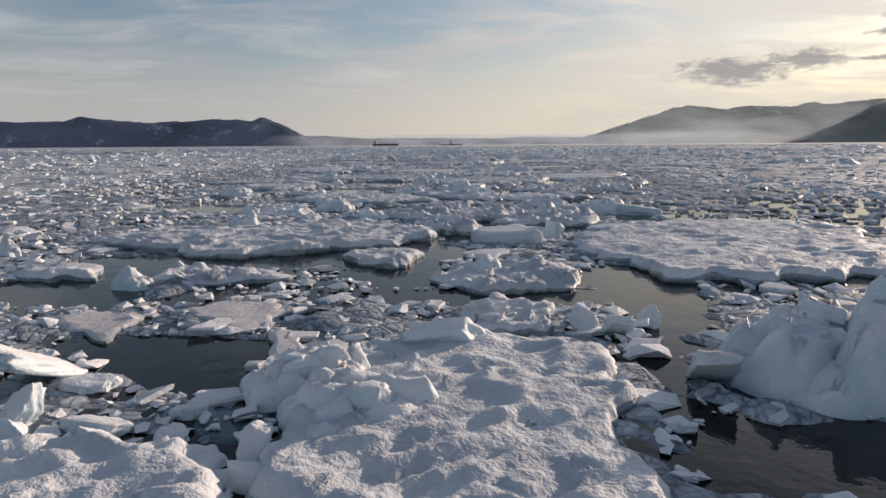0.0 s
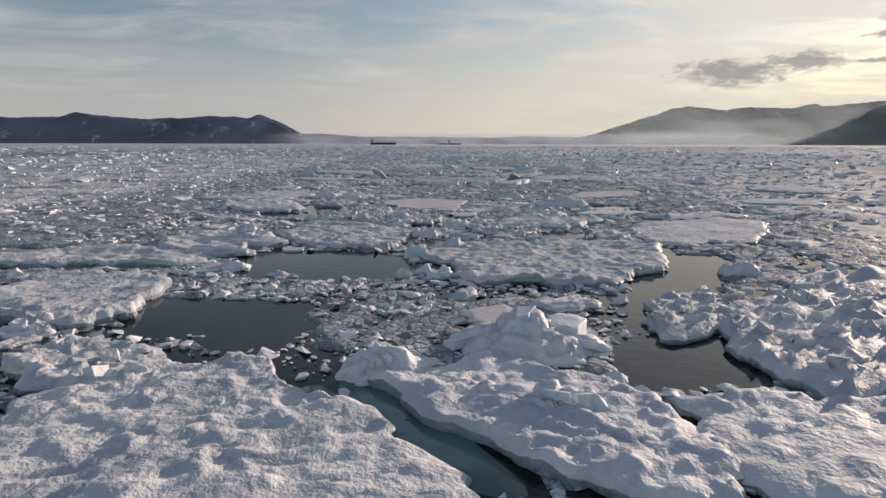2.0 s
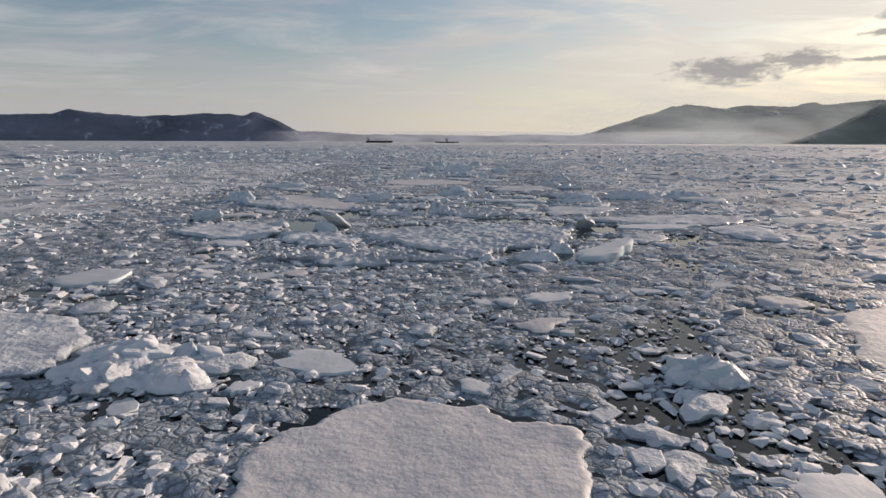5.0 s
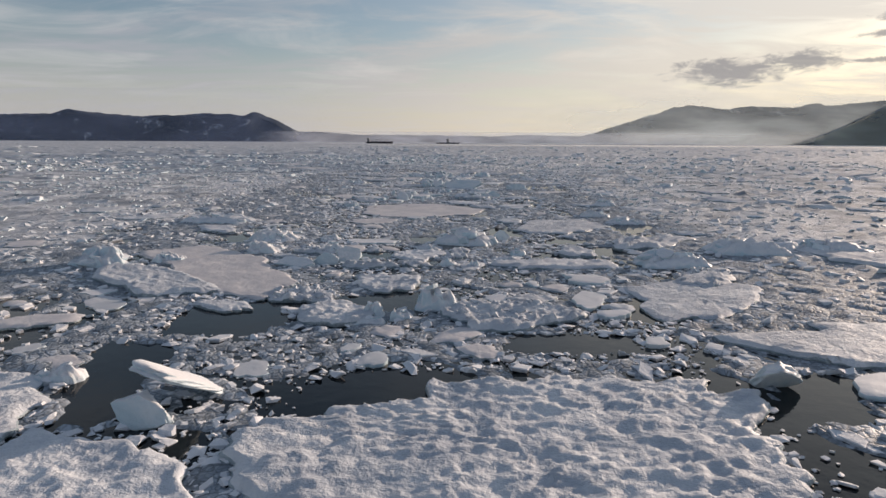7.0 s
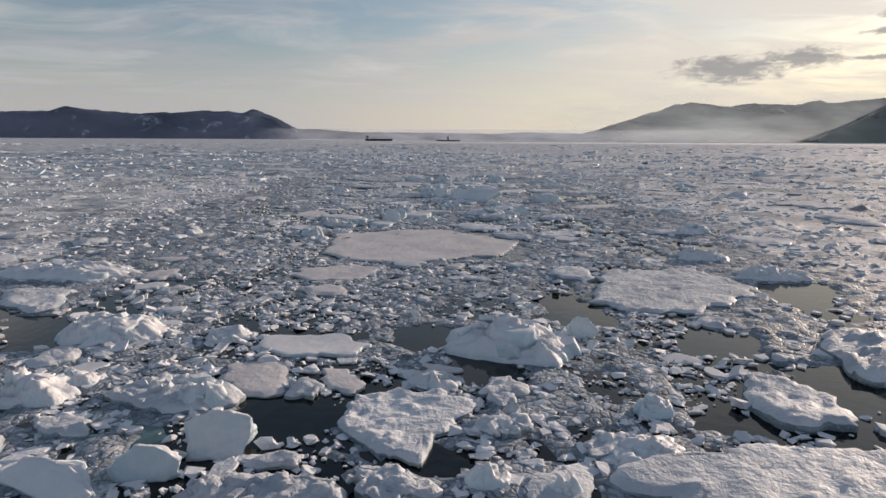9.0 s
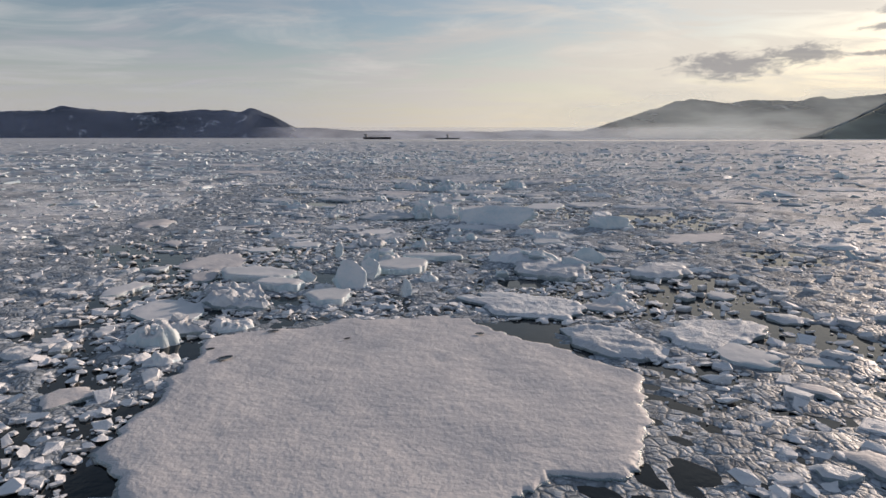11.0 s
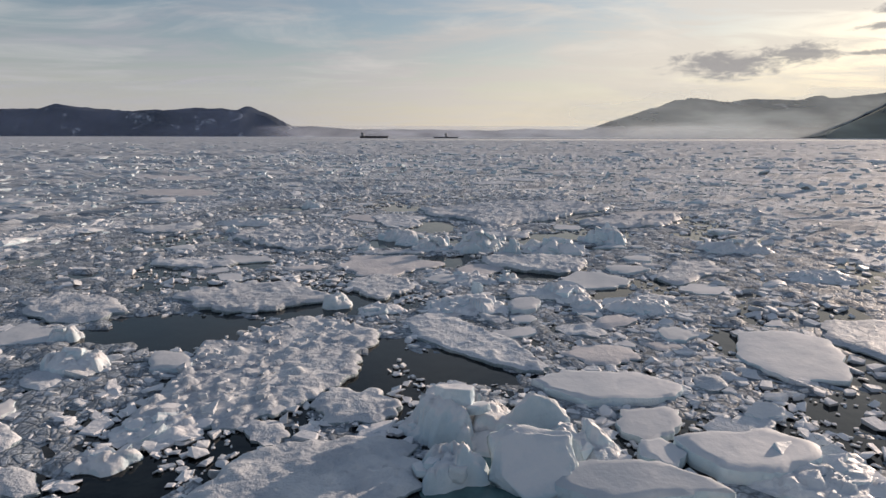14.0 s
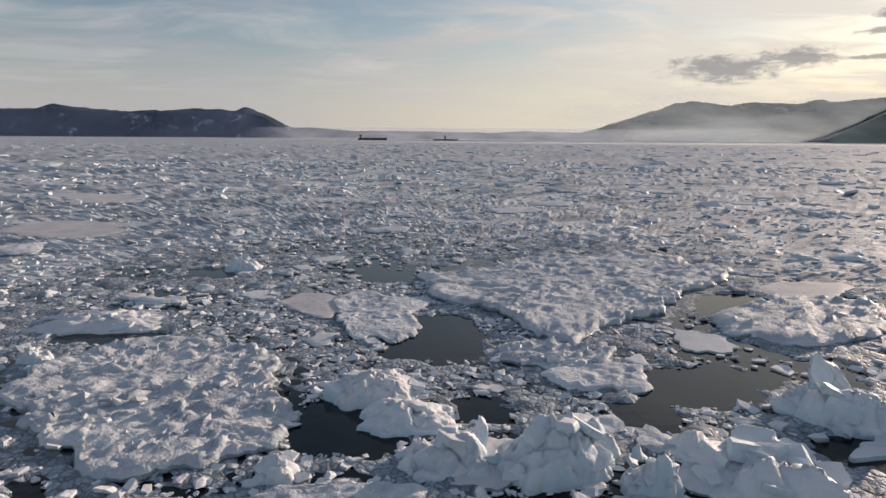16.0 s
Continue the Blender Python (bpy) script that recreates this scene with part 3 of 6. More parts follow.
def lump_shape(level, rng, cuts, rough=0.10):
    """A broken lump within one metre each way: a sharp body bounded by random planes, then roughened."""
    v, f = BALLS[level]
    ways = rng.normal(size=(cuts + 4, 3))
    ways /= np.linalg.norm(ways, axis=1)[:, None]
    far = rng.uniform(0.5, 0.95, cuts + 4)
    face = v @ ways.T
    reach = np.where(face > 0.05, far / np.maximum(face, 0.05), 9.0)
    r = np.minimum(reach.min(1), 1.6)
    v = v * r[:, None]
    n = fbm(v[:, 0] * 2.4 + v[:, 2] * 1.3 + 7, v[:, 1] * 2.4 - v[:, 2] * 1.7, int(rng.integers(999)), 5, 0.72) - 0.5
    v = v * (1 + rough * 2 * n)[:, None]
    return v / np.abs(v).max(0), f


def slab_shape(rng, corners=6):
    """A broken plate: an uneven polygon with a chamfered rim."""
    a = np.sort((np.arange(corners) + rng.uniform(-0.33, 0.33, corners)) / corners * 2 * np.pi)
    r = rng.uniform(0.75, 1.0, corners)
    x, y = r * np.cos(a), r * np.sin(a)
    rings = [(0.88, 1.0), (1.0, 0.55), (0.90, -1.0)]
    v = np.concatenate([np.stack([x * s, y * s, z + 0.15 * rng.uniform(-1, 1, corners)], -1) for s, z in rings])
    q = quads(3, corners, True)
    top = np.array([[0, n, n + 1] for n in range(1, corners - 1)])
    return v, np.concatenate([q[:, [0, 2, 1]], q[:, [0, 3, 2]], top])


def turned(rng, count, tilt):
    """Random turns about z with a lean of up to about tilt radians."""
    yaw, lean, to = rng.uniform(0, 2 * np.pi, count), rng.normal(0, tilt, count), rng.uniform(0, 2 * np.pi, count)
    cz, sz, cl, sl = np.cos(yaw), np.sin(yaw), np.cos(lean), np.sin(lean)
    zero, one = np.zeros(count), np.ones(count)
    Rz = np.stack([np.stack([cz, -sz, zero], -1), np.stack([sz, cz, zero], -1), np.stack([zero, zero, one], -1)], -2)
    Rx = np.stack([np.stack([one, zero, zero], -1), np.stack([zero, cl, -sl], -1), np.stack([zero, sl, cl], -1)], -2)
    ct, st = np.cos(to), np.sin(to)
    Rt = np.stack([np.stack([ct, -st, zero], -1), np.stack([st, ct, zero], -1), np.stack([zero, zero, one], -1)], -2)
    return Rt @ Rx @ np.swapaxes(Rt, 1, 2) @ Rz


def strewn(name, shapes, where, sizes, tilt, mat, rng, smooth, label):
    """Many broken pieces joined into one mesh that nobody could count."""
    pick = rng.integers(0, len(shapes), len(where))
    turn = turned(rng, len(where), tilt)
    V, F, base = [], [], 0
    for k, (v, f) in enumerate(shapes):
        mine = np.flatnonzero(pick == k)
        if not len(mine):
            continue
        pts = np.einsum("nij,nkj->nki", turn[mine], v[None] * sizes[mine][:, None, :]) + where[mine][:, None, :]
        V.append(pts.reshape(-1, 3))
        F.append((f[None] + (base + np.arange(len(mine)) * len(v))[:, None, None]).reshape(-1, 3))
        base += len(mine) * len(v)
    ob = new(name, mesh_from(name, np.concatenate(V), np.concatenate(F), mat, smooth))
    return tagged(ob, label, "ice", kind="stuff")


# ---- floes and blocks ----
def ice_floe(x, y, ln, wd, turn=0.0, power=3.2, taper=0.0, skew=0.0, thick=0.17, relief=0.15, ragged=0.55, style="drifted", seed=None, label="", cell=0.0):
    """A floe lying in the water: its middle, length, width and turn in degrees."""
    seed = len(FLOES) * 13 + 5 if seed is None else seed
    away = off_way(np.array([x]), np.array([y]))[0]
    cell = cell or float(np.clip(0.085 + 0.012 * max(0.0, away - 4), 0.085, 0.4))
    ob = new("ice_floe")
    ob.matrix_world = pose(x, y, 0, 0, 0, turn)
    side, crust = floe_meshes(ln, wd, power, taper, skew, thick, relief, ragged, seed, style, cell)
    part("slab", side, ob, "wet blue-grey ice edge, darkened as in shadow")
    part("snow_crust", crust, ob)
    FLOES.append((x, y, ln, wd, radians(turn), power, taper, skew))
    TOPS.append((thick, relief, style))
    wide = "broad" if max(ln, wd) > 6 else "small" if max(ln, wd) < 2.5 else "drifting"
    kind = {"pan": "flat thin grey ice pan", "plate": "thick broken ice plate with a smooth top", "blocky": "rubble-strewn snowy ice floe", "dimpled": "snowy ice floe with a dimpled top"}.get(style, "wind-drifted snowy ice floe")
    return tagged(ob, label or f"{wide} {kind} in dark water", "ice floe", "drifting ice floes")


def melt_hole(floe, x, y, ln, wd, turn, z, seed):
    """A dark wet hole thawed into the top of a floe, a part of it."""
    th = np.linspace(0, 2 * np.pi, 36, endpoint=False)
    r = 0.6 + 0.8 * fbm(np.cos(th) * 1.6 + seed, np.sin(th) * 1.6, seed, 3)
    rings = [np.stack([np.cos(th) * r * k, np.sin(th) * r * k, np.full(36, h)], -1) for k, h in ((0.02, 0.0), (0.7, 0.0), (1.0, 0.012))]
    hole = part("melt_hole", mesh_from("melt_hole", np.concatenate(rings), quads(3, 36, True)[:, ::-1], WET), floe, "dark wet hole in the ice")
    hole.matrix_parent_inverse = floe.matrix_world.inverted()
    hole.matrix_world = pose(x, y, z, 0, 0, turn) @ Matrix.Diagonal((ln / 2, wd / 2, 1, 1))


def slush_pond(floe, x, y, ln, wd, turn, z, seed):
    """Grey meltwater standing in the hollows of a floe, a part of it."""
    th = np.linspace(0, 2 * np.pi, 40, endpoint=False)
    r = 0.7 + 0.6 * fbm(np.cos(th) * 1.3 + seed, np.sin(th) * 1.3, seed, 3)
    rings = [np.stack([np.cos(th) * r * k, np.sin(th) * r * k, np.full(40, h)], -1) for k, h in ((0.02, 0.0), (0.8, 0.0), (1.0, -0.05))]
    pond = part("slush_pond", mesh_from("slush_pond", np.concatenate(rings), quads(3, 40, True)[:, ::-1], POND), floe, "grey meltwater pond in the snow")
    pond.matrix_parent_inverse = floe.matrix_world.inverted()
    pond.matrix_world = pose(x, y, z, 0, 0, turn) @ Matrix.Diagonal((ln / 2, wd / 2, 1, 1))


def awash(x, y, ln, wd, turn=0.0, taper=0.0, skew=0.0):
    """A ledge of ice just under the surface, teal through the water."""
    th = np.linspace(0, 2 * np.pi, 60, endpoint=False)
    r = (np.abs(np.cos(th)) ** 3 + np.abs(np.sin(th)) ** 3) ** (-1 / 3) * (0.85 + 0.4 * fbm(np.cos(th) * 2 + x, np.sin(th) * 2 + y, 7, 3))
    rings = []
    for k, h in ((0.02, 0.006), (0.6, 0.006), (0.9, 0.005), (1.0, -0.02)):
        b = np.sin(th) * r * k * wd / 2
        rings.append(np.stack([np.cos(th) * r * k * ln / 2 * (1 + taper * b / (wd / 2)) + skew * b, b, np.full(60, h)], -1))
    ob = new("ice_ledge", mesh_from("ice_ledge", np.concatenate(rings), quads(4, 60, True)[:, ::-1], AWASH))
    ob.matrix_world = pose(x, y, 0, 0, 0, turn)
    tagged(ob, "teal ledge of ice awash under clear water", "ice ledge")


def lead(x, y, ln, wd, turn=0.0, taper=0.0, skew=0.0):
    """Open water kept free of brash."""
    LEADS.append((x, y, ln, wd, radians(turn), 4.0, taper, skew))


_rng = np.random.default_rng(7)


def shard_shape(rng, corners, cuts, thick, worn=0.05, wedge=0.16):
    """An angular broken piece within one metre each way: two uneven polygons, bevelled, with worn faces."""
    a = (np.arange(corners) + rng.uniform(-0.38, 0.38, corners)) / corners * 2 * np.pi
    r = rng.uniform(0.72, 1.0, corners)
    tip = rng.normal(0, wedge, 2)
    bm = bmesh.new()
    for side, grow in ((1, rng.uniform(0.72, 1.0)), (-1, rng.uniform(0.85, 1.05))):
        for ang, rad in zip(a, r):
            x, y = rad * grow * math.cos(ang) + rng.normal(0, 0.05), rad * grow * math.sin(ang) + rng.normal(0, 0.05)
            bm.verts.new((x, y, thick * side * (1 + (tip[0] * x + tip[1] * y if side > 0 else 0.0))))
    bmesh.ops.convex_hull(bm, input=bm.verts[:])
    bmesh.ops.dissolve_limit(bm, angle_limit=0.12, verts=bm.verts[:], edges=bm.edges[:])
    bmesh.ops.bevel(bm, geom=bm.edges[:], offset=0.03, segments=1, affect="EDGES")
    bmesh.ops.triangulate(bm, faces=bm.faces[:])
    bmesh.ops.subdivide_edges(bm, edges=[e for e in bm.edges if e.calc_length() > 0.3], cuts=cuts, use_grid_fill=True)
    bmesh.ops.triangulate(bm, faces=bm.faces[:])
    bm.verts.ensure_lookup_table()
    v = np.array([p.co[:] for p in bm.verts])
    f = np.array([[p.index for p in q.verts] for q in bm.faces])
    bm.free()
    seed = int(rng.integers(999))
    n = fbm(v[:, 0] * 3 + v[:, 2] * 2 + 7, v[:, 1] * 3 - v[:, 2] * 2.3, seed, 3, 0.6) - 0.5
    v = v + worn * 2 * n[:, None] * v / np.maximum(0.3, np.linalg.norm(v, axis=1))[:, None]
    return v / np.abs(v).max(0), f


def chip_shape(rng, worn=False):
    """A small angular crumb: an uneven six-sided block, or a worn one with more facets."""
    bm = bmesh.new()
    for n in range(13 if worn else 0):
        p = rng.normal(size=3)
        p *= rng.uniform(0.75, 1.0) / np.linalg.norm(p)
        bm.verts.new((p[0], p[1], p[2] * 0.9))
    for x in () if worn else (-1, 1):
        for y in (-1, 1):
            for z in (-1, 1):
                bm.verts.new((x * rng.uniform(0.35, 1), y * rng.uniform(0.35, 1), z * rng.uniform(0.4, 1)))
    bmesh.ops.convex_hull(bm, input=bm.verts[:])
    bmesh.ops.triangulate(bm, faces=bm.faces[:])
    bmesh.ops.delete(bm, geom=[p for p in bm.faces if p.normal.z < -0.75], context="FACES")
    bm.verts.ensure_lookup_table()
    v = np.array([p.co[:] for p in bm.verts])
    f = np.array([[p.index for p in q.verts] for q in bm.faces])
    bm.free()
    return v / np.abs(v).max(0), f


LUMPS = [mesh_from("ice_block", *shard_shape(_rng, 6 + n % 3, 4, 0.8, 0.20, 0.4), BLOCK) for n in range(12)]
CHUNKS = [mesh_from("chunk", *shard_shape(_rng, 4 + n % 3, 2, 0.7, 0.10), BLOCK, n % 2 == 0) for n in range(16)]
SLABS = [mesh_from("ice_slab", *shard_shape(_rng, 5 + n % 3, 6, 0.6, 0.15, 0.5), BLOCK) for n in range(12)]
PLATES = [mesh_from("plate", *shard_shape(_rng, 4 + n % 3, 2, 0.4, 0.06), BLOCK, n % 2 == 0) for n in range(16)]


def mound_mesh(ln, wd, tall, seed):
    """The body of a heap: crumbled snowy ice, steep at the waterline, of tilted broken pieces."""
    n = int(np.clip(ln / 0.075, 14, 38))
    S, T = np.meshgrid(np.linspace(-1, 1, n + 1), np.linspace(-1, 1, n + 1))
    u, th = np.maximum(np.abs(S), np.abs(T)), np.arctan2(T, S)
    r = (np.abs(np.cos(th)) ** 4 + np.abs(np.sin(th)) ** 4) ** (-1 / 4)
    r = r * (0.66 + 0.68 * fbm(np.cos(th) * 1.8 + seed, np.sin(th) * 1.8, seed, 4, 0.6))
    x, y = np.cos(th) * r * u * ln / 2, np.sin(th) * r * u * wd / 2
    wx, wy = x + 0.3 * (fbm(x * 2, y * 2 + seed, seed + 5, 2) - 0.5), y + 0.3 * (fbm(x * 2 + 9, y * 2 + seed, seed + 6, 2) - 0.5)
    big, bhigh, blean = cells(wx / (0.34 * ln) + seed, wy / (0.40 * wd), seed + 1)
    joint, high, lean = cells(wx / 0.42, wy / 0.36 + seed, seed + 2)
    fine, fhigh, flean = cells(wx / 0.16, wy / 0.14 + seed, seed + 3)
    z = (1 - u ** 3) * (0.25 + 0.75 * bhigh + 0.7 * blean) * (0.75 + 0.25 * fade(big, 0.0, 0.12))
    z = z / max(0.25, z[u < 0.8].max()) * tall
    z = z + (1 - u ** 4) * (0.16 * high * fade(joint, 0.0, 0.16) + 0.30 * lean * 0.42)
    z = z + 0.06 * fhigh ** 1.5 * fade(fine, 0.0, 0.2) + 0.16 * flean * 0.3
    z = np.where(u > 0.99, -0.12, np.maximum(z, 0.05))
    return mesh_from("mound", np.stack([x, y, z], -1).reshape(-1, 3), quads(n + 1, n + 1, False), BLOCK)


def ice_heap(x, y, ln, wd, tall, turn, seed):
    """Broken plates and lumps pushed up into a heap, each a part of it."""
    rng = np.random.default_rng(seed)
    ob = new("ice_heap")
    ob.matrix_world = pose(x, y, 0, 0, 0, turn)
    part("mound", mound_mesh(1.08 * ln, 1.15 * wd, 0.72 * tall, seed % 997), ob)
    count = int(np.clip(3 + 2.0 * ln, 4, 10))
    for n in range(count):
        way, out = rng.uniform(0, 2 * np.pi), rng.uniform(0.0, 0.5)
        u, v = out * math.cos(way), out * math.sin(way)
        high = tall * rng.uniform(0.55, 1.0) * (1 - 2.4 * (u * u + v * v))
        flat = rng.random() < 0.6
        s = min(1.1, ln * rng.uniform(0.20, 0.42))
        me = (PLATES if flat else CHUNKS)[int(rng.integers(16))]
        piece = part("plate" if flat else "chunk", me, ob)
        sx, sy = s * rng.uniform(0.45, 0.62), s * rng.uniform(0.32, 0.5)
        hz = float(np.clip(0.16 * s, 0.05, 0.11)) if flat else s * rng.uniform(0.22, 0.36)
        tip = rng.normal(0, 24) if flat else rng.normal(0, 14)
        z = max(0.04, high - hz - abs(math.sin(radians(tip))) * sy)
        piece.matrix_basis = pose(u * ln, v * wd, z, tip, rng.normal(0, 12), rng.uniform(0, 360)) @ Matrix.Diagonal((sx, sy, hz, 1))
    size = "tall" if tall > 0.8 else "low" if tall < 0.35 else "jagged"
    return tagged(ob, f"{size} pushed-up {'ridge' if ln > 2.2 else 'heap'} of broken snowy ice plates among the floes", "ice heap", "pushed-up ice heaps")


def ice_block(x, y, ln, wd, tall, turn=0.0, lean=0.0, kind=0, slab=False, tip=0):
    """A lump or plate of broken ice that stands tall metres out of what carries it."""
    if not slab and (kind % 3 != 1 or ln > 0.8):
        return ice_heap(x, y, ln, wd, tall, turn, kind * 7 + int(abs(x * 31 + y * 17)))
    me = (SLABS if slab else LUMPS)[kind % 12]
    if slab and (tip or tall > 0.38 * ln):
        # a plate pushed up on its edge, leaning back or forward
        tip = tip or (52 + 1.1 * lean if kind % 3 else -40 + 1.2 * lean)
        ob = new("ice_slab", me)
        thin = float(np.clip(0.16 * ln + 0.05, 0.07, 0.22))
        ob.matrix_world = pose(x, y, tall * 0.36, tip, lean * 0.8, turn) @ Matrix.Diagonal((ln / 2, tall * 0.62 / math.sin(radians(abs(tip))), thin, 1))
        return tagged(ob, "snowy ice plate pushed up on its edge among the floes", "ice slab", "tilted ice plates")
    sink = 0.22 * tall + 0.05
    ob = new("ice_slab" if slab else "ice_block", me)
    half = Vector((ln / 2, wd / 2, tall * 0.5 + sink * 0.5))
    m = pose(x, y, tall * 0.5 - sink * 0.5, lean, 0, turn) @ Matrix.Diagonal((*half, 1))
    ob.matrix_world = m
    what = "tilted plate" if slab else "rounded hummock" if tall > 0.7 else "broken lump"
    return tagged(ob, f"{what} of snowy blue-white ice among the floes", "ice block", "loose ice blocks")


# ---- floes, open water and blocks along the way ----
# ice met about 8 m along the way
start_floe = ice_floe(1.02, 8.24, 4.02, 4.86, 0, 2.8, 0.11, -0.01, thick=0.20, relief=0.13, ragged=0.5, style="drifted")
ice_floe(-2.23, 6.55, 2.34, 1.63, 0, 4.2, -0.06, -0.73, thick=0.22, relief=0.15, ragged=0.5, style="drifted")
ice_block(0.77, 10.32, 1.23, 0.68, 0.64, -11, -10, 3, slab=True)
ice_block(-0.14, 8.17, 1.60, 1.12, 0.61, -16, -12, 4)
ice_block(-0.76, 9.09, 1.65, 1.15, 0.63, 5, 5, 5)
ice_block(-4.36, 9.08, 0.88, 0.48, 0.71, -2, 12, 6, slab=True)
ice_block(-3.84, 7.95, 0.45, 0.25, 0.42, -17, -5, 7, slab=True)
ice_block(-3.73, 8.95, 0.79, 0.44, 0.16, 13, 5, 8, slab=True)
ice_block(-2.91, 7.89, 0.82, 0.45, 0.18, 3, -4, 9, slab=True)
ice_block(-2.04, 7.69, 0.43, 0.24, 0.16, -9, -9, 10, slab=True)
ice_block(-2.09, 8.25, 0.47, 0.26, 0.14, -4, -6, 11, slab=True)
ice_block(-2.62, 7.43, 0.55, 0.30, 0.23, -19, 8, 0, slab=True)
ice_block(-3.68, 7.56, 0.51, 0.28, 0.22, -4, -4, 1, slab=True)
ice_block(-1.02, 7.28, 0.32, 0.22, 0.36, -8, -7, 2, slab=True)
ice_block(-2.80, 7.00, 0.98, 0.69, 0.20, -1, -3, 3)
ice_block(-1.81, 7.06, 1.08, 0.75, 0.14, 20, 11, 4)
ice_block(-0.85, 6.88, 0.64, 0.35, 0.23, 3, -10, 5, slab=True)
ice_block(-0.42, 7.40, 0.89, 0.62, 0.23, 18, -2, 6)
ice_block(5.43, 9.62, 1.97, 1.38, 1.12, 4, 4, 7)
ice_block(6.40, 9.19, 2.59, 1.81, 1.45, -5, -7, 8)
ice_block(4.11, 9.24, 0.59, 0.33, 0.59, -5, 3, 9, slab=True)
lead(4.40, 7.54, 2.23, 1.50, 0, 0.02, 0.38)
lead(4.69, 13.12, 1.89, 4.34, 0, 0.41, 0.15)
lead(3.85, 9.61, 0.47, 2.69, 0, 0.47, 0.28)
lead(-6.50, 16.30, 6.02, 3.27, 0, 0.29, 0.49)
lead(-7.27, 13.77, 2.87, 2.35, 0, 0.06, -0.73)
lead(-3.15, 9.94, 2.61, 2.06, 0, 0.54, -0.72)
lead(-0.78, 17.62, 2.38, 5.84, 0, 0.21, -0.07)
awash(-1.54, 8.05, 0.81, 0.79, 0, 0.06, -0.31)
ice_floe(-5.45, 20.22, 9.10, 4.74, 0, 3.8, 0.18, 0.02, thick=0.18, relief=0.15, ragged=0.5, style="drifted")
ice_floe(9.24, 19.13, 8.94, 9.42, 0, 3.8, 0.24, 0.27, thick=0.20, relief=0.12, ragged=0.5, style="dimpled")
ice_floe(-1.10, 17.20, 1.46, 1.79, 0, 4.2, 0.24, -0.16, thick=0.15, relief=0.10, ragged=0.5, style="drifted")
ice_floe(2.13, 14.98, 3.24, 2.38, 0, 4.2, 0.12, 0.04, thick=0.16, relief=0.18, ragged=0.5, style="blocky")
ice_block(1.46, 15.68, 0.91, 0.64, 0.59, 8, -7, 10)
ice_floe(-4.62, 15.14, 2.68, 1.37, 0, 3.8, -0.02, -0.46, thick=0.12, relief=0.15, ragged=0.5, style="blocky")
ice_block(-6.12, 14.25, 0.78, 0.54, 0.42, -18, -10, 0)
ice_floe(-8.64, 15.62, 1.81, 1.48, 0, 3.8, 0.09, -0.74, thick=0.15, relief=0.10, ragged=0.5, style="drifted")
ice_floe(-3.12, 12.21, 1.74, 1.45, 0, 5.0, 0.07, -0.39, thick=0.09, relief=0.05, ragged=0.4, style="pan")
ice_floe(-5.22, 11.59, 1.27, 1.46, 0, 4.0, 0.07, -0.62, thick=0.09, relief=0.05, ragged=0.4, style="pan")
ice_floe(-1.66, 10.55, 0.58, 1.29, 0, 4.0, 0.18, -0.31, thick=0.09, relief=0.05, ragged=0.4, style="pan")
ice_block(2.93, 11.42, 0.54, 0.30, 0.37, -3, -7, 5, slab=True)
ice_block(3.43, 11.13, 0.48, 0.27, 0.36, 2, 1, 6, slab=True)
ice_block(4.11, 11.69, 0.37, 0.22, 0.30, 17, -2, 7, slab=True)
ice_floe(1.85, 11.77, 1.63, 1.64, 0, 3.8, 0.14, 0.08, thick=0.12, relief=0.15, ragged=0.5, style="blocky")
ice_block(-11.47, 17.57, 0.54, 0.38, 0.66, -14, -11, 9)

# ice met about 14 m along the way
lead(-1.51, 17.87, 4.89, 3.40, 0, -0.25, 0.61)
lead(-0.50, 15.21, 2.23, 2.02, 0, 0.26, -0.22)
lead(2.07, 13.57, 5.84, 1.13, 0, 0.04, 0.04)
lead(4.56, 15.39, 1.90, 2.38, 0, -0.30, 0.26)
ice_floe(-1.07, 16.99, 1.62, 1.37, 0, 3.8, 0.13, -0.19, thick=0.13, relief=0.15, ragged=0.5, style="blocky")

# ice met about 21 m along the way
ice_floe(-2.58, 20.94, 6.14, 2.75, 0, 2.8, -0.05, 0.16, thick=0.20, relief=0.15, ragged=0.5, style="drifted")
ice_floe(-3.40, 23.11, 4.69, 1.44, 0, 3.8, -0.09, -0.32, thick=0.15, relief=0.12, ragged=0.5, style="drifted")
ice_floe(0.55, 22.65, 1.92, 1.93, 0, 2.8, 0.26, -0.24, thick=0.22, relief=0.20, ragged=0.5, style="blocky")
ice_block(0.40, 22.90, 1.93, 1.35, 0.64, 2, 10, 6)
ice_block(-6.81, 22.97, 1.28, 0.89, 0.69, -15, -3, 7)
ice_block(-5.05, 29.77, 1.63, 1.14, 0.67, 0, -12, 8)
ice_block(-7.02, 28.11, 2.47, 1.73, 0.40, 0, -3, 9)
ice_block(-8.17, 26.78, 0.93, 0.51, 0.43, 0, -8, 10, slab=True)
ice_floe(-7.31, 25.46, 1.19, 1.46, 0, 2.8, 0.11, -0.76, thick=0.15, relief=0.12, ragged=0.5, style="drifted")
ice_floe(0.50, 26.41, 4.73, 3.30, 0, 4.2, 0.06, -0.12, thick=0.20, relief=0.20, ragged=0.5, style="blocky")
ice_block(1.91, 26.38, 2.23, 1.56, 0.44, -2, -8, 1)
ice_block(-1.18, 26.18, 1.36, 0.95, 0.25, -4, 0, 2)
ice_floe(4.62, 25.84, 3.15, 4.50, 0, 3.8, -0.19, 0.34, thick=0.20, relief=0.22, ragged=0.5, style="blocky")
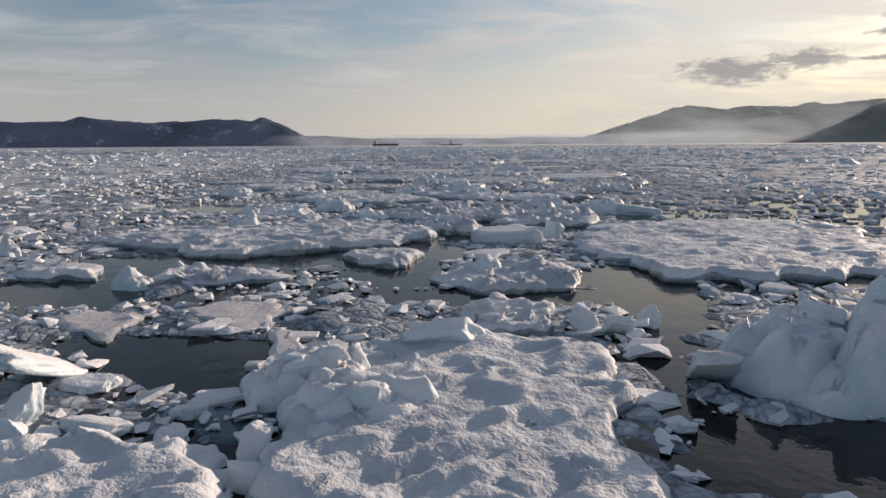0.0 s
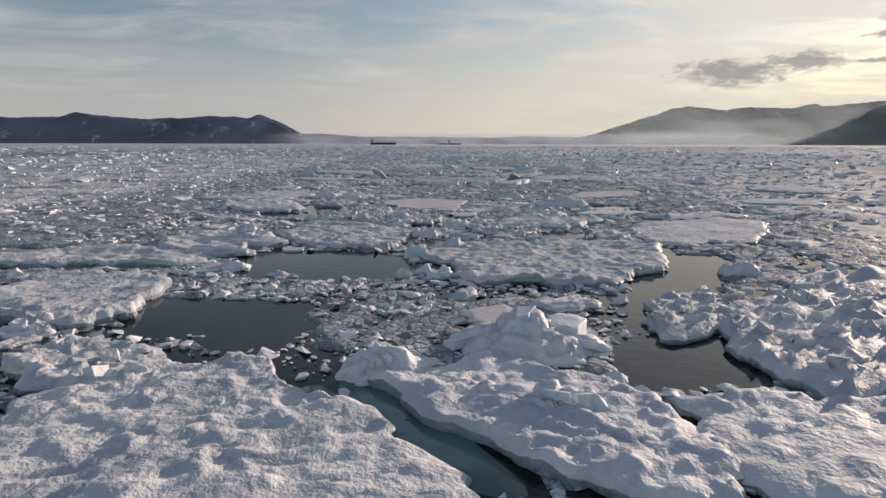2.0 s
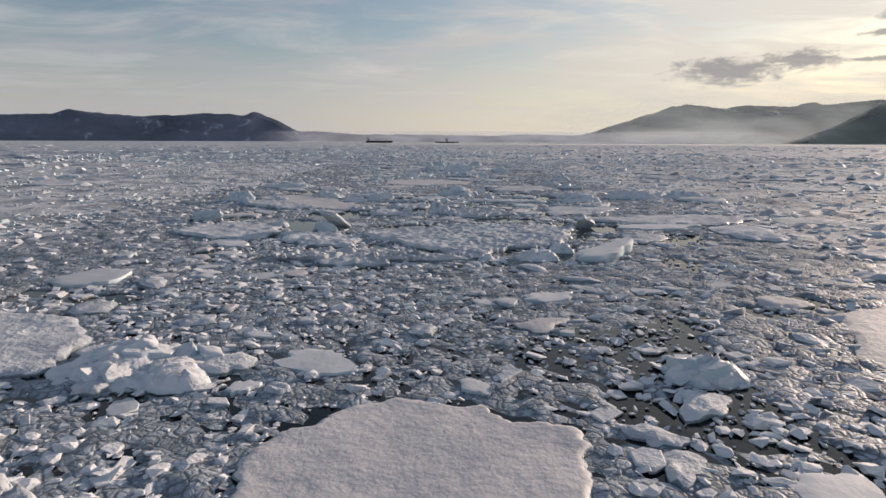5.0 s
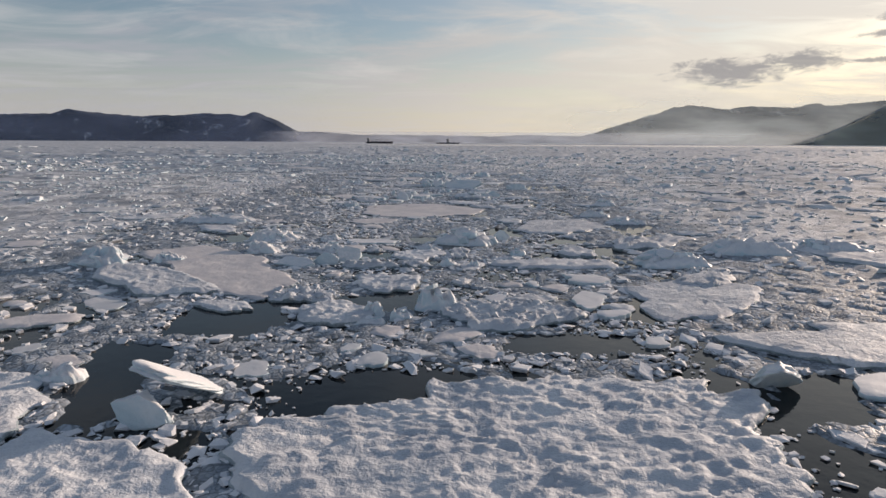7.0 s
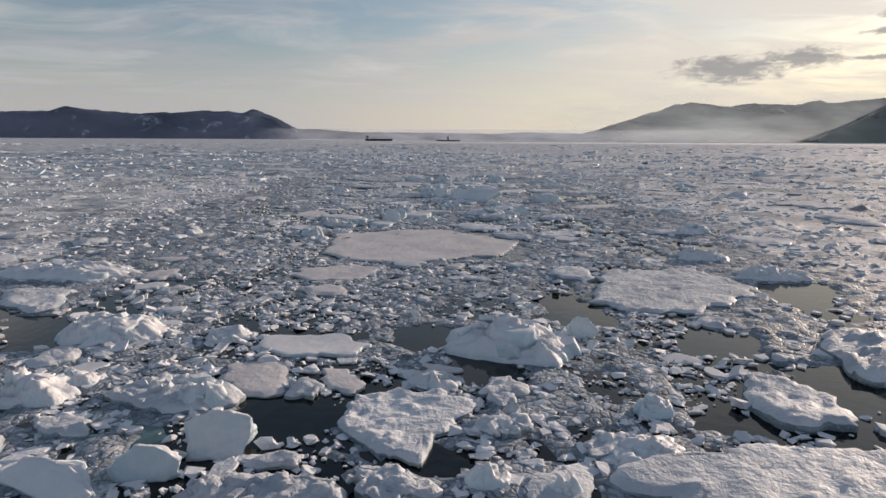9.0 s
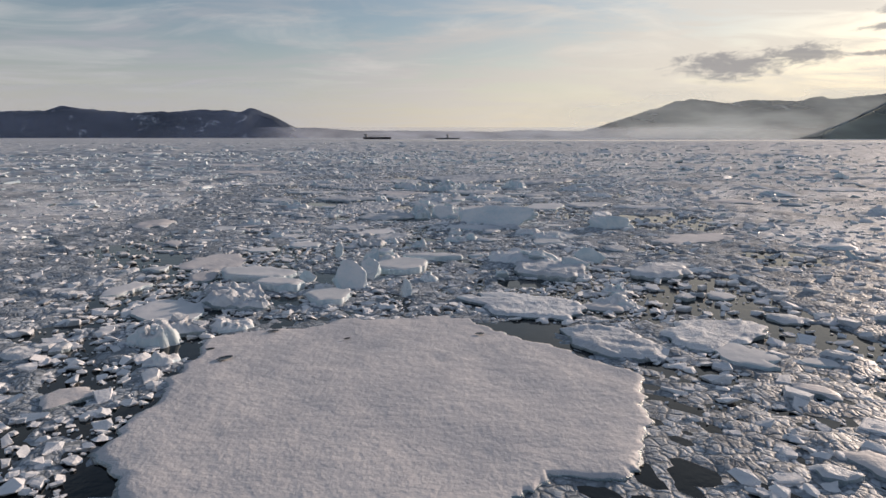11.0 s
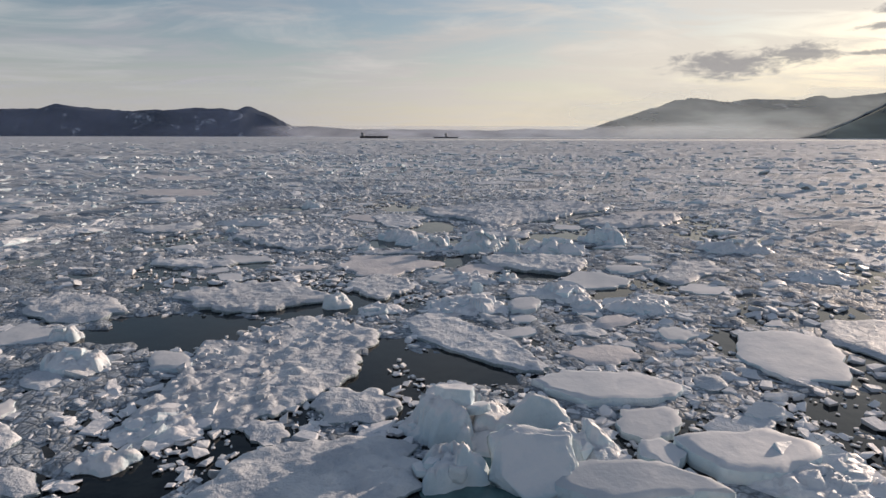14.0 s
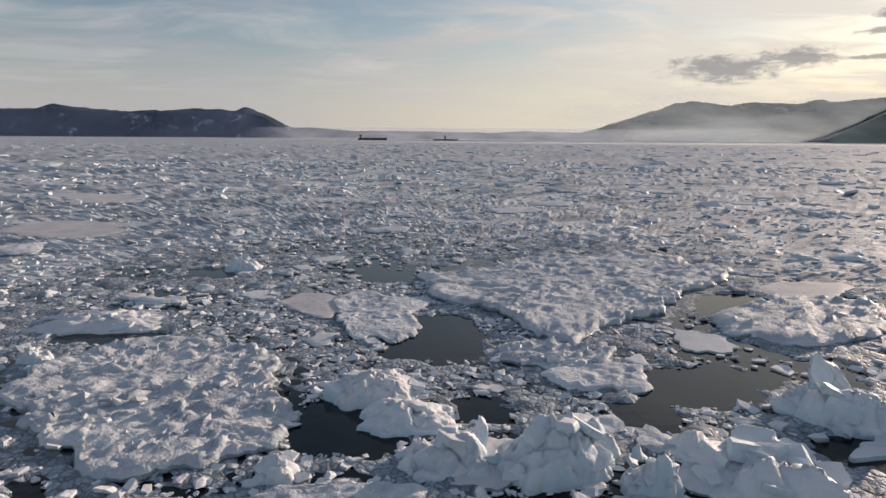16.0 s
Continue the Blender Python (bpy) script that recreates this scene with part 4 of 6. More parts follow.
ice_block(4.87, 25.54, 1.07, 0.75, 0.59, 16, -12, 4)
lead(3.82, 23.06, 4.06, 1.74, 0, 0.05, 0.19)
lead(1.05, 21.00, 1.15, 2.25, 0, 0.30, 0.28)
lead(8.19, 26.22, 2.10, 2.70, 0, 0.22, 0.56)
lead(1.80, 23.87, 0.65, 2.32, 0, 0.48, -0.02)
ice_floe(2.46, 20.40, 2.19, 1.20, 0, 6.0, -0.11, 0.39, thick=0.40, relief=0.05, ragged=0.3, style="plate")
ice_block(3.92, 20.88, 0.71, 0.49, 0.60, -10, -1, 10)
ice_block(2.21, 21.57, 0.43, 0.24, 0.34, 3, -3, 11, slab=True)
ice_block(2.73, 21.60, 0.51, 0.28, 0.33, 16, -9, 0, slab=True)
ice_block(3.24, 21.67, 0.33, 0.22, 0.21, 8, -6, 1, slab=True)
ice_floe(3.73, 22.12, 0.62, 0.54, 0, 2.8, 0.03, 0.42, thick=0.12, relief=0.08, ragged=0.5, style="drifted")
ice_floe(6.14, 22.58, 1.54, 1.00, 0, 5.0, 0.00, 0.75, thick=0.20, relief=0.05, ragged=0.3, style="plate")
lead(-5.91, 30.10, 4.79, 1.09, 0, 0.05, -1.02)
lead(-10.72, 29.79, 3.51, 3.35, 0, 0.13, -0.66)
ice_block(4.83, 30.31, 2.50, 1.75, 0.59, -10, 7, 7)
ice_block(7.11, 28.61, 2.23, 1.56, 0.79, -11, 7, 8)
ice_block(8.53, 27.63, 2.04, 1.12, 0.46, -18, 5, 9, slab=True)
ice_floe(-5.03, 24.55, 1.30, 0.78, 0, 3.8, 0.08, -0.42, thick=0.12, relief=0.10, ragged=0.5, style="drifted")
ice_block(-2.94, 26.53, 1.41, 0.98, 0.42, -18, -9, 11)

# ice met about 28 m along the way
lead(-1.76, 29.78, 10.95, 1.83, 0, 0.11, 0.16)
lead(-5.39, 28.09, 2.86, 1.31, 0, 0.22, -0.30)
lead(5.39, 31.80, 1.07, 4.50, 0, 0.14, 0.31)
lead(5.38, 28.23, 1.91, 3.20, 0, 0.19, 0.65)
lead(5.71, 32.52, 2.38, 2.88, 0, 0.24, 0.28)

# ice met about 35 m along the way
ice_floe(-4.85, 34.70, 6.32, 5.76, 0, 4.2, -0.30, -0.24, thick=0.20, relief=0.13, ragged=0.5, style="drifted")
lead(-1.39, 35.57, 1.36, 4.62, 0, -0.15, -0.66)
awash(-1.42, 35.49, 1.26, 4.46, 0, -0.19, -0.68)
ice_floe(1.12, 35.35, 3.50, 5.16, 0, 4.2, 0.32, -0.44, thick=0.20, relief=0.16, ragged=0.5, style="drifted")
ice_block(-2.01, 37.51, 1.60, 1.12, 0.70, -8, -5, 9)
ice_block(1.22, 35.78, 1.44, 1.01, 0.66, 8, 1, 10)
ice_block(-0.29, 36.23, 1.15, 0.80, 0.30, 11, -11, 11)
ice_floe(5.43, 34.91, 5.23, 3.40, 0, 4.2, 0.13, 0.03, thick=0.18, relief=0.12, ragged=0.5, style="drifted")
ice_block(0.90, 39.28, 3.01, 2.11, 0.89, -5, 8, 1)
ice_floe(9.29, 41.06, 6.52, 8.54, 0, 4.2, 0.26, 0.50, thick=0.22, relief=0.20, ragged=0.5, style="blocky")
ice_floe(5.70, 41.74, 2.92, 3.65, 0, 2.8, -0.14, 0.59, thick=0.18, relief=0.18, ragged=0.5, style="blocky")
lead(6.79, 46.06, 3.01, 8.99, 0, 0.16, 0.48)
lead(4.20, 38.40, 3.01, 3.10, 0, 0.06, 0.24)
lead(-8.19, 41.19, 2.34, 3.79, 0, 0.28, -0.24)
lead(-5.51, 39.90, 2.21, 2.55, 0, -0.06, -0.11)
ice_floe(2.39, 42.26, 1.87, 1.26, 0, 3.2, 0.04, 0.05, thick=0.15, relief=0.10, ragged=0.5, style="drifted")
ice_floe(-11.56, 42.49, 5.05, 5.39, 0, 3.2, 0.22, -0.45, thick=0.22, relief=0.12, ragged=0.5, style="drifted")
ice_block(-10.91, 39.76, 1.44, 1.01, 0.41, 6, -4, 1)
ice_floe(-7.97, 37.55, 2.99, 2.56, 0, 2.8, 0.01, -0.47, thick=0.15, relief=0.18, ragged=0.5, style="blocky")

# ice met about 41 m along the way
lead(-6.25, 41.16, 3.43, 3.26, 0, 0.30, -0.27)
lead(6.76, 46.08, 2.78, 6.47, 0, 0.26, 0.62)

# ice met about 48 m along the way
ice_floe(-5.90, 54.53, 6.44, 7.82, 0, 2.5, 0.24, -0.32, thick=0.20, relief=0.10, ragged=0.5, style="dimpled")
ice_floe(-11.35, 51.84, 4.37, 5.88, 0, 4.2, -0.03, -0.24, thick=0.26, relief=0.15, ragged=0.5, style="drifted")
ice_block(-10.23, 52.97, 1.89, 1.32, 0.96, -18, 3, 8)
ice_block(-9.62, 49.63, 1.67, 0.92, 0.39, 4, -10, 9, slab=True)
ice_block(-10.92, 49.23, 1.35, 0.74, 0.48, 7, -6, 10, slab=True)
lead(-5.70, 47.96, 6.75, 5.29, 0, 0.02, -0.30)
lead(-8.24, 51.57, 1.47, 2.34, 0, -0.29, -0.53)
ice_block(-8.79, 47.07, 1.19, 0.83, 0.30, 16, -7, 2)
ice_floe(-6.60, 45.64, 1.12, 0.72, 0, 4.2, -0.14, -0.33, thick=0.12, relief=0.15, ragged=0.5, style="blocky")
ice_floe(-7.64, 50.80, 0.98, 1.07, 0, 8.0, 0.11, -0.40, thick=0.10, relief=0.04, ragged=0.3, style="plate")
wide_floe = ice_floe(2.80, 48.84, 9.46, 8.20, 0, 3.8, 0.15, 0.03, thick=0.22, relief=0.11, ragged=0.5, style="dimpled")
ice_block(-2.31, 49.64, 1.14, 0.80, 0.56, 1, 0, 6)
ice_block(-1.26, 45.94, 1.03, 0.72, 0.42, 11, -10, 7)
ice_block(-1.88, 46.65, 0.61, 0.43, 0.27, -3, 8, 8)
ice_block(-0.96, 51.35, 1.04, 0.73, 0.63, -8, -11, 9)
ice_block(-2.53, 45.83, 0.64, 0.35, 0.31, 5, 7, 10, slab=True)
ice_floe(11.89, 57.27, 7.65, 8.90, 0, 2.8, 0.25, 0.45, thick=0.14, relief=0.05, ragged=0.5, style="drifted")
lead(7.84, 53.01, 1.69, 0.64, 0, 0.06, 0.25)
lead(7.75, 50.75, 1.21, 2.81, 0, 0.26, 0.27)
lead(4.46, 55.33, 2.11, 2.44, 0, 0.03, 0.29)
ice_floe(6.76, 55.07, 2.60, 2.51, 0, 4.2, 0.17, 0.43, thick=0.16, relief=0.16, ragged=0.5, style="blocky")
ice_floe(1.63, 56.82, 3.80, 3.25, 0, 4.2, 0.16, 0.02, thick=0.16, relief=0.18, ragged=0.5, style="blocky")
ice_block(-0.47, 54.11, 1.55, 0.85, 0.34, -7, -12, 5, slab=True)
lead(-1.37, 52.83, 2.58, 1.54, 0, 0.02, 0.53)
ice_block(-2.28, 55.05, 1.48, 1.03, 0.48, -7, -7, 7)

# ice met about 60 m along the way
ice_floe(-7.57, 57.64, 3.27, 1.03, 0, 2.8, -0.47, -0.99, thick=0.20, relief=0.15, ragged=0.5, style="drifted")
ice_floe(-6.79, 59.86, 4.68, 2.68, 0, 3.2, -0.06, -0.42, thick=0.24, relief=0.22, ragged=0.5, style="blocky")
ice_floe(-7.42, 62.02, 3.82, 1.59, 0, 3.2, -0.12, -0.76, thick=0.20, relief=0.20, ragged=0.5, style="blocky")
ice_block(-4.37, 58.77, 1.96, 1.37, 0.18, -10, 9, 11)
ice_block(-6.31, 59.40, 1.46, 1.02, 0.30, 18, -2, 0)
ice_floe(-2.89, 60.05, 2.38, 2.47, 0, 4.2, -0.00, -0.09, thick=0.16, relief=0.15, ragged=0.5, style="blocky")
lead(-10.18, 59.86, 1.37, 2.23, 0, -0.05, -0.82)
lead(-6.49, 58.32, 2.61, 0.67, 0, 0.02, -0.39)
lead(-10.35, 66.94, 2.99, 4.64, 0, -0.02, -0.17)
lead(-11.02, 62.92, 4.42, 3.29, 0, 0.37, -0.27)
lead(-2.52, 58.24, 1.53, 1.44, 0, 0.08, -0.10)
lead(-0.59, 62.46, 2.13, 2.00, 0, 0.04, 0.08)
ice_floe(-14.61, 67.21, 5.42, 6.76, 0, 2.8, 0.20, -0.40, thick=0.22, relief=0.12, ragged=0.5, style="drifted")
ice_floe(-3.23, 70.18, 6.17, 6.76, 0, 4.0, 0.14, 0.02, thick=0.10, relief=0.05, ragged=0.4, style="pan")
ice_floe(-1.52, 66.34, 1.50, 1.40, 0, 5.0, 0.15, 0.03, thick=0.09, relief=0.04, ragged=0.4, style="pan")
ice_floe(-0.32, 63.32, 1.37, 1.73, 0, 5.0, 0.06, 0.20, thick=0.12, relief=0.04, ragged=0.3, style="plate")
ice_floe(0.68, 65.58, 1.90, 1.69, 0, 8.0, 0.05, 0.35, thick=0.12, relief=0.04, ragged=0.3, style="plate")
ice_floe(4.37, 59.39, 5.38, 3.92, 0, 2.8, -0.08, 0.73, thick=0.26, relief=0.14, ragged=0.5, style="dimpled")
ice_block(-0.77, 58.15, 1.59, 1.11, 0.52, 14, 2, 2)
ice_floe(0.34, 59.51, 1.07, 0.83, 0, 3.8, 0.09, 0.17, thick=0.14, relief=0.10, ragged=0.5, style="drifted")
ice_block(0.91, 61.56, 1.06, 0.58, 0.16, 4, -5, 4, slab=True)
ice_block(4.74, 63.42, 2.63, 1.84, 0.37, 11, 0, 5)
ice_block(3.67, 62.06, 1.61, 1.13, 0.30, -14, -10, 6)
ice_block(6.73, 69.92, 3.72, 2.60, 0.76, -13, 7, 7)
ice_block(2.29, 65.73, 1.84, 1.29, 0.32, 3, 4, 8)
ice_block(4.62, 65.52, 1.31, 0.72, 0.35, 7, 1, 9, slab=True)
lead(9.24, 68.41, 4.25, 2.71, 0, 0.15, 0.58)
lead(6.86, 63.77, 1.09, 1.97, 0, 0.16, 0.61)
ice_floe(8.93, 64.44, 3.68, 2.16, 0, 8.0, 0.19, 0.51, thick=0.15, relief=0.05, ragged=0.3, style="plate")
ice_block(7.95, 66.14, 1.11, 0.78, 0.42, 20, -6, 1)
ice_floe(-6.82, 63.93, 3.21, 2.83, 0, 4.2, 0.18, -0.41, thick=0.18, relief=0.20, ragged=0.5, style="blocky")
ice_block(-4.34, 62.55, 1.15, 0.80, 0.42, 7, -9, 3)
ice_floe(-10.06, 68.86, 2.55, 2.93, 0, 3.8, -0.11, -0.63, thick=0.18, relief=0.18, ragged=0.5, style="blocky")
ice_floe(-17.60, 73.47, 7.72, 3.93, 0, 3.2, 0.12, -0.53, thick=0.18, relief=0.12, ragged=0.5, style="drifted")
ice_floe(-15.87, 77.09, 5.23, 5.56, 0, 3.8, 0.02, -0.46, thick=0.16, relief=0.08, ragged=0.5, style="drifted")
ice_block(-10.71, 75.65, 3.91, 2.60, 0.67, -4, 5, 7)
ice_floe(12.13, 79.14, 5.38, 6.56, 0, 4.0, 0.06, 0.59, thick=0.10, relief=0.05, ragged=0.4, style="pan")
ice_block(3.58, 75.54, 1.96, 1.38, 0.68, -1, -9, 9)

# ice met about 92 m along the way
ice_floe(-8.01, 90.15, 9.18, 2.80, 0, 4.2, -0.19, -0.06, thick=0.20, relief=0.18, ragged=0.5, style="blocky")
basin_floe = ice_floe(-10.71, 95.05, 4.46, 4.62, 0, 2.8, 0.08, -0.44, thick=0.16, relief=0.12, ragged=0.5, style="drifted")
ice_floe(-1.48, 96.32, 10.00, 11.87, 0, 4.2, 0.49, 0.04, thick=0.20, relief=0.13, ragged=0.5, style="dimpled")
ice_floe(-17.31, 98.66, 6.32, 6.70, 0, 3.2, -0.05, -0.22, thick=0.18, relief=0.12, ragged=0.5, style="drifted")
lead(-13.54, 101.26, 2.28, 6.06, 0, 0.32, -0.27)
lead(-9.53, 92.30, 3.24, 1.41, 0, 0.11, -0.01)
lead(-6.46, 92.71, 1.15, 2.97, 0, -0.32, -0.73)
ice_block(-11.13, 98.42, 1.72, 0.95, 0.82, -9, 8, 5, slab=True)
ice_block(-10.62, 100.09, 1.66, 0.91, 1.31, -20, 9, 6, slab=True)
ice_block(-21.11, 103.80, 2.68, 1.30, 0.81, -17, 7, 7, slab=True)
ice_block(-15.06, 101.19, 1.31, 0.92, 0.57, 0, 5, 8)
ice_floe(8.31, 96.59, 2.41, 3.34, 0, 4.2, -0.05, 0.60, thick=0.16, relief=0.14, ragged=0.5, style="dimpled")
ice_floe(10.81, 101.35, 4.73, 2.50, 0, 8.0, 0.08, 0.71, thick=0.18, relief=0.05, ragged=0.3, style="plate")
ice_floe(12.79, 104.82, 13.12, 4.89, 0, 3.8, 0.20, 0.31, thick=0.18, relief=0.08, ragged=0.5, style="drifted")
ice_block(5.98, 101.34, 1.45, 0.79, 0.88, 1, -8, 0, slab=True)
lead(7.01, 100.63, 2.33, 3.39, 0, -0.02, 0.56)
lead(2.67, 90.84, 1.31, 2.93, 0, 0.34, 0.33)
ice_floe(5.23, 91.65, 1.89, 4.16, 0, 6.0, -0.30, 0.69, thick=0.45, relief=0.06, ragged=0.3, style="plate")
ice_block(1.32, 90.35, 1.88, 1.32, 0.61, 19, -7, 4)
ice_block(2.91, 92.46, 1.32, 0.92, 0.50, -2, -1, 5)
ice_block(-1.20, 89.93, 0.78, 0.54, 0.33, -8, 6, 6)
lead(6.11, 93.99, 2.31, 1.44, 0, 0.56, 1.18)

# ice met about 104 m along the way
lead(-12.46, 107.40, 4.16, 4.38, 0, -0.02, -0.08)
lead(-7.29, 109.88, 3.52, 2.25, 0, 0.05, -0.01)
lead(0.77, 104.87, 4.55, 1.93, 0, 0.03, 0.35)

# ice met about 110 m along the way
ice_floe(-16.35, 116.26, 6.65, 11.64, 0, 6.0, 0.33, -0.72, thick=0.18, relief=0.05, ragged=0.4, style="pan")
ice_floe(-19.00, 113.37, 4.93, 5.95, 0, 2.8, -0.12, -0.91, thick=0.30, relief=0.10, ragged=0.5, style="drifted")
ice_floe(-13.29, 108.97, 2.19, 1.42, 0, 3.8, 0.24, -0.76, thick=0.15, relief=0.08, ragged=0.5, style="drifted")
lead(-11.89, 107.36, 3.55, 2.08, 0, 0.10, -0.61)
lead(-10.98, 109.40, 2.43, 1.36, 0, 0.02, -0.23)
ice_floe(-8.29, 107.84, 3.04, 2.71, 0, 3.8, 0.12, -0.04, thick=0.25, relief=0.12, ragged=0.5, style="drifted")
ice_block(-6.62, 107.98, 0.80, 0.56, 0.75, -9, -3, 5)
ice_floe(-10.16, 110.62, 3.43, 2.10, 0, 2.8, -0.06, -0.33, thick=0.16, relief=0.20, ragged=0.5, style="blocky")
lead(-6.09, 110.26, 2.97, 2.74, 0, -0.30, -0.09)
ice_floe(-6.63, 113.28, 3.16, 3.67, 0, 3.2, 0.15, -0.15, thick=0.18, relief=0.12, ragged=0.5, style="drifted")
ice_block(-4.24, 109.32, 1.71, 1.20, 1.15, -9, 6, 9)
ice_floe(-1.04, 108.21, 5.26, 3.34, 0, 2.8, -0.11, 0.02, thick=0.20, relief=0.18, ragged=0.5, style="blocky")
ice_floe(0.11, 110.54, 1.86, 1.55, 0, 3.2, 0.17, 0.21, thick=0.14, relief=0.10, ragged=0.5, style="drifted")
ice_floe(2.64, 110.59, 1.33, 3.14, 0, 8.0, 0.10, 0.32, thick=0.15, relief=0.06, ragged=0.3, style="plate")
ice_floe(7.47, 111.20, 5.51, 6.90, 0, 4.2, 0.35, 0.38, thick=0.14, relief=0.07, ragged=0.5, style="drifted")
lead(4.26, 109.12, 2.07, 3.01, 0, -0.21, 0.01)
ice_floe(3.59, 109.45, 1.23, 0.78, 0, 3.8, 0.03, 0.34, thick=0.12, relief=0.08, ragged=0.5, style="drifted")
ice_floe(3.08, 108.28, 1.29, 0.94, 0, 6.0, 0.06, 0.42, thick=0.20, relief=0.04, ragged=0.3, style="plate")
ice_floe(3.27, 114.51, 2.09, 1.75, 0, 8.0, 0.20, 0.02, thick=0.20, relief=0.04, ragged=0.3, style="plate")
ice_floe(9.46, 115.14, 3.03, 4.63, 0, 3.8, -0.11, 0.51, thick=0.22, relief=0.20, ragged=0.5, style="blocky")
ice_block(-5.47, 107.61, 0.95, 0.66, 0.54, -2, 2, 7)
ice_block(-6.84, 107.16, 1.36, 0.95, 0.14, 6, 6, 8)

# ice met about 120 m along the way
ice_block(-12.51, 117.43, 2.72, 1.30, 0.56, -20, -4, 9, slab=True, tip=45)
ice_block(-10.86, 117.90, 1.50, 0.82, 0.66, 14, 2, 10, slab=True, tip=57)
ice_block(-9.71, 119.07, 1.60, 0.88, 0.87, 19, -1, 11, slab=True, tip=52)
ice_floe(-12.25, 121.67, 3.26, 1.85, 0, 3.2, -0.12, -0.25, thick=0.18, relief=0.18, ragged=0.5, style="blocky")
ice_block(-11.12, 121.36, 1.50, 1.05, 0.87, 12, -10, 1)
ice_block(-15.77, 121.58, 1.88, 1.32, 0.85, 9, 8, 2)
ice_block(-15.19, 122.47, 1.24, 0.87, 0.36, 2, 7, 3)
ice_block(-16.57, 126.62, 3.20, 2.24, 0.84, -1, -10, 4)
ice_floe(-13.93, 119.84, 1.73, 0.90, 0, 3.2, 0.03, -0.68, thick=0.14, relief=0.08, ragged=0.5, style="drifted")
awash(-12.37, 119.71, 2.12, 1.75, 0, -0.34, -0.00)
lead(-19.45, 126.72, 2.57, 3.59, 0, 0.09, -0.72)
lead(-8.80, 120.63, 2.33, 2.32, 0, 0.23, -0.27)
lead(-3.73, 124.73, 2.11, 3.81, 0, 0.02, -0.05)
lead(-5.64, 126.72, 2.27, 2.55, 0, 0.10, 0.06)
lead(-5.21, 118.75, 1.46, 1.09, 0, 0.13, 0.05)
lead(-9.67, 126.78, 4.15, 0.79, 0, 0.02, 0.00)
ice_floe(-10.40, 122.98, 1.69, 1.95, 0, 5.0, 0.01, -0.31, thick=0.10, relief=0.05, ragged=0.4, style="pan")
ice_floe(-8.67, 122.14, 0.92, 1.21, 0, 2.8, 0.04, -0.26, thick=0.14, relief=0.10, ragged=0.5, style="drifted")
ice_floe(-7.85, 122.86, 1.05, 1.50, 0, 4.0, 0.12, -0.36, thick=0.10, relief=0.05, ragged=0.4, style="pan")
ice_floe(-5.92, 120.53, 2.95, 3.29, 0, 3.8, 0.25, 0.02, thick=0.16, relief=0.10, ragged=0.5, style="drifted")
ice_block(-5.22, 122.84, 1.40, 0.98, 0.40, -19, 4, 5)
ice_floe(-3.32, 120.19, 1.14, 1.35, 0, 2.8, -0.01, 0.13, thick=0.14, relief=0.14, ragged=0.5, style="blocky")
ice_floe(-3.31, 122.29, 1.01, 1.76, 0, 3.8, 0.13, 0.03, thick=0.14, relief=0.10, ragged=0.5, style="drifted")
ice_floe(-9.20, 125.61, 3.37, 2.04, 0, 5.0, 0.11, -0.33, thick=0.12, relief=0.04, ragged=0.3, style="plate")
ice_floe(-8.28, 117.39, 3.20, 1.07, 0, 3.2, -0.07, -0.18, thick=0.18, relief=0.20, ragged=0.5, style="blocky")
ice_floe(-5.90, 117.58, 1.60, 1.27, 0, 4.2, 0.09, -0.26, thick=0.18, relief=0.20, ragged=0.5, style="blocky")
ice_block(-3.91, 117.97, 0.89, 0.62, 0.51, -12, 10, 11)
ice_block(-2.81, 125.92, 3.88, 2.60, 1.32, -15, 5, 0)
ice_block(-0.15, 127.06, 1.17, 0.65, 0.69, 3, 10, 1, slab=True)
ice_floe(5.01, 134.04, 6.89, 8.17, 0, 4.2, 0.01, 0.35, thick=0.14, relief=0.07, ragged=0.5, style="drifted")
lead(0.12, 130.47, 2.22, 4.80, 0, -0.31, -0.15)
lead(10.78, 133.01, 3.15, 4.66, 0, 0.41, 0.35)
ice_block(9.57, 141.11, 2.56, 1.79, 0.72, -11, -6, 5)
ice_block(11.36, 136.67, 3.04, 2.13, 0.67, -1, 3, 6)
ice_floe(9.59, 125.64, 4.31, 5.05, 0, 4.2, 0.26, 0.61, thick=0.25, relief=0.20, ragged=0.5, style="blocky")
lead(6.37, 122.93, 2.55, 2.99, 0, 0.09, 0.43)
lead(4.28, 126.41, 2.89, 2.14, 0, 0.05, 0.34)
ice_floe(4.22, 121.74, 2.04, 3.05, 0, 3.8, -0.05, -0.11, thick=0.26, relief=0.15, ragged=0.5, style="drifted")
ice_floe(2.79, 118.35, 7.11, 2.24, 0, 3.8, -0.04, 0.48, thick=0.18, relief=0.10, ragged=0.5, style="drifted")
ice_block(-0.47, 119.25, 1.90, 1.33, 0.17, 5, -2, 0)
ice_block(0.47, 121.25, 0.98, 0.69, 0.55, -10, 0, 1)
ice_block(-2.39, 117.61, 0.65, 0.45, 0.40, -17, 1, 2)
lead(2.50, 120.70, 2.29, 1.11, 0, 0.13, 0.29)
ice_floe(-10.81, 136.32, 3.89, 3.25, 0, 5.0, 0.09, 0.10, thick=0.10, relief=0.04, ragged=0.4, style="pan")
ice_block(-24.04, 135.23, 6.47, 2.60, 0.83, -1, -8, 5)
ice_floe(-22.29, 130.54, 2.84, 3.42, 0, 2.8, 0.23, -0.58, thick=0.18, relief=0.10, ragged=0.5, style="drifted")
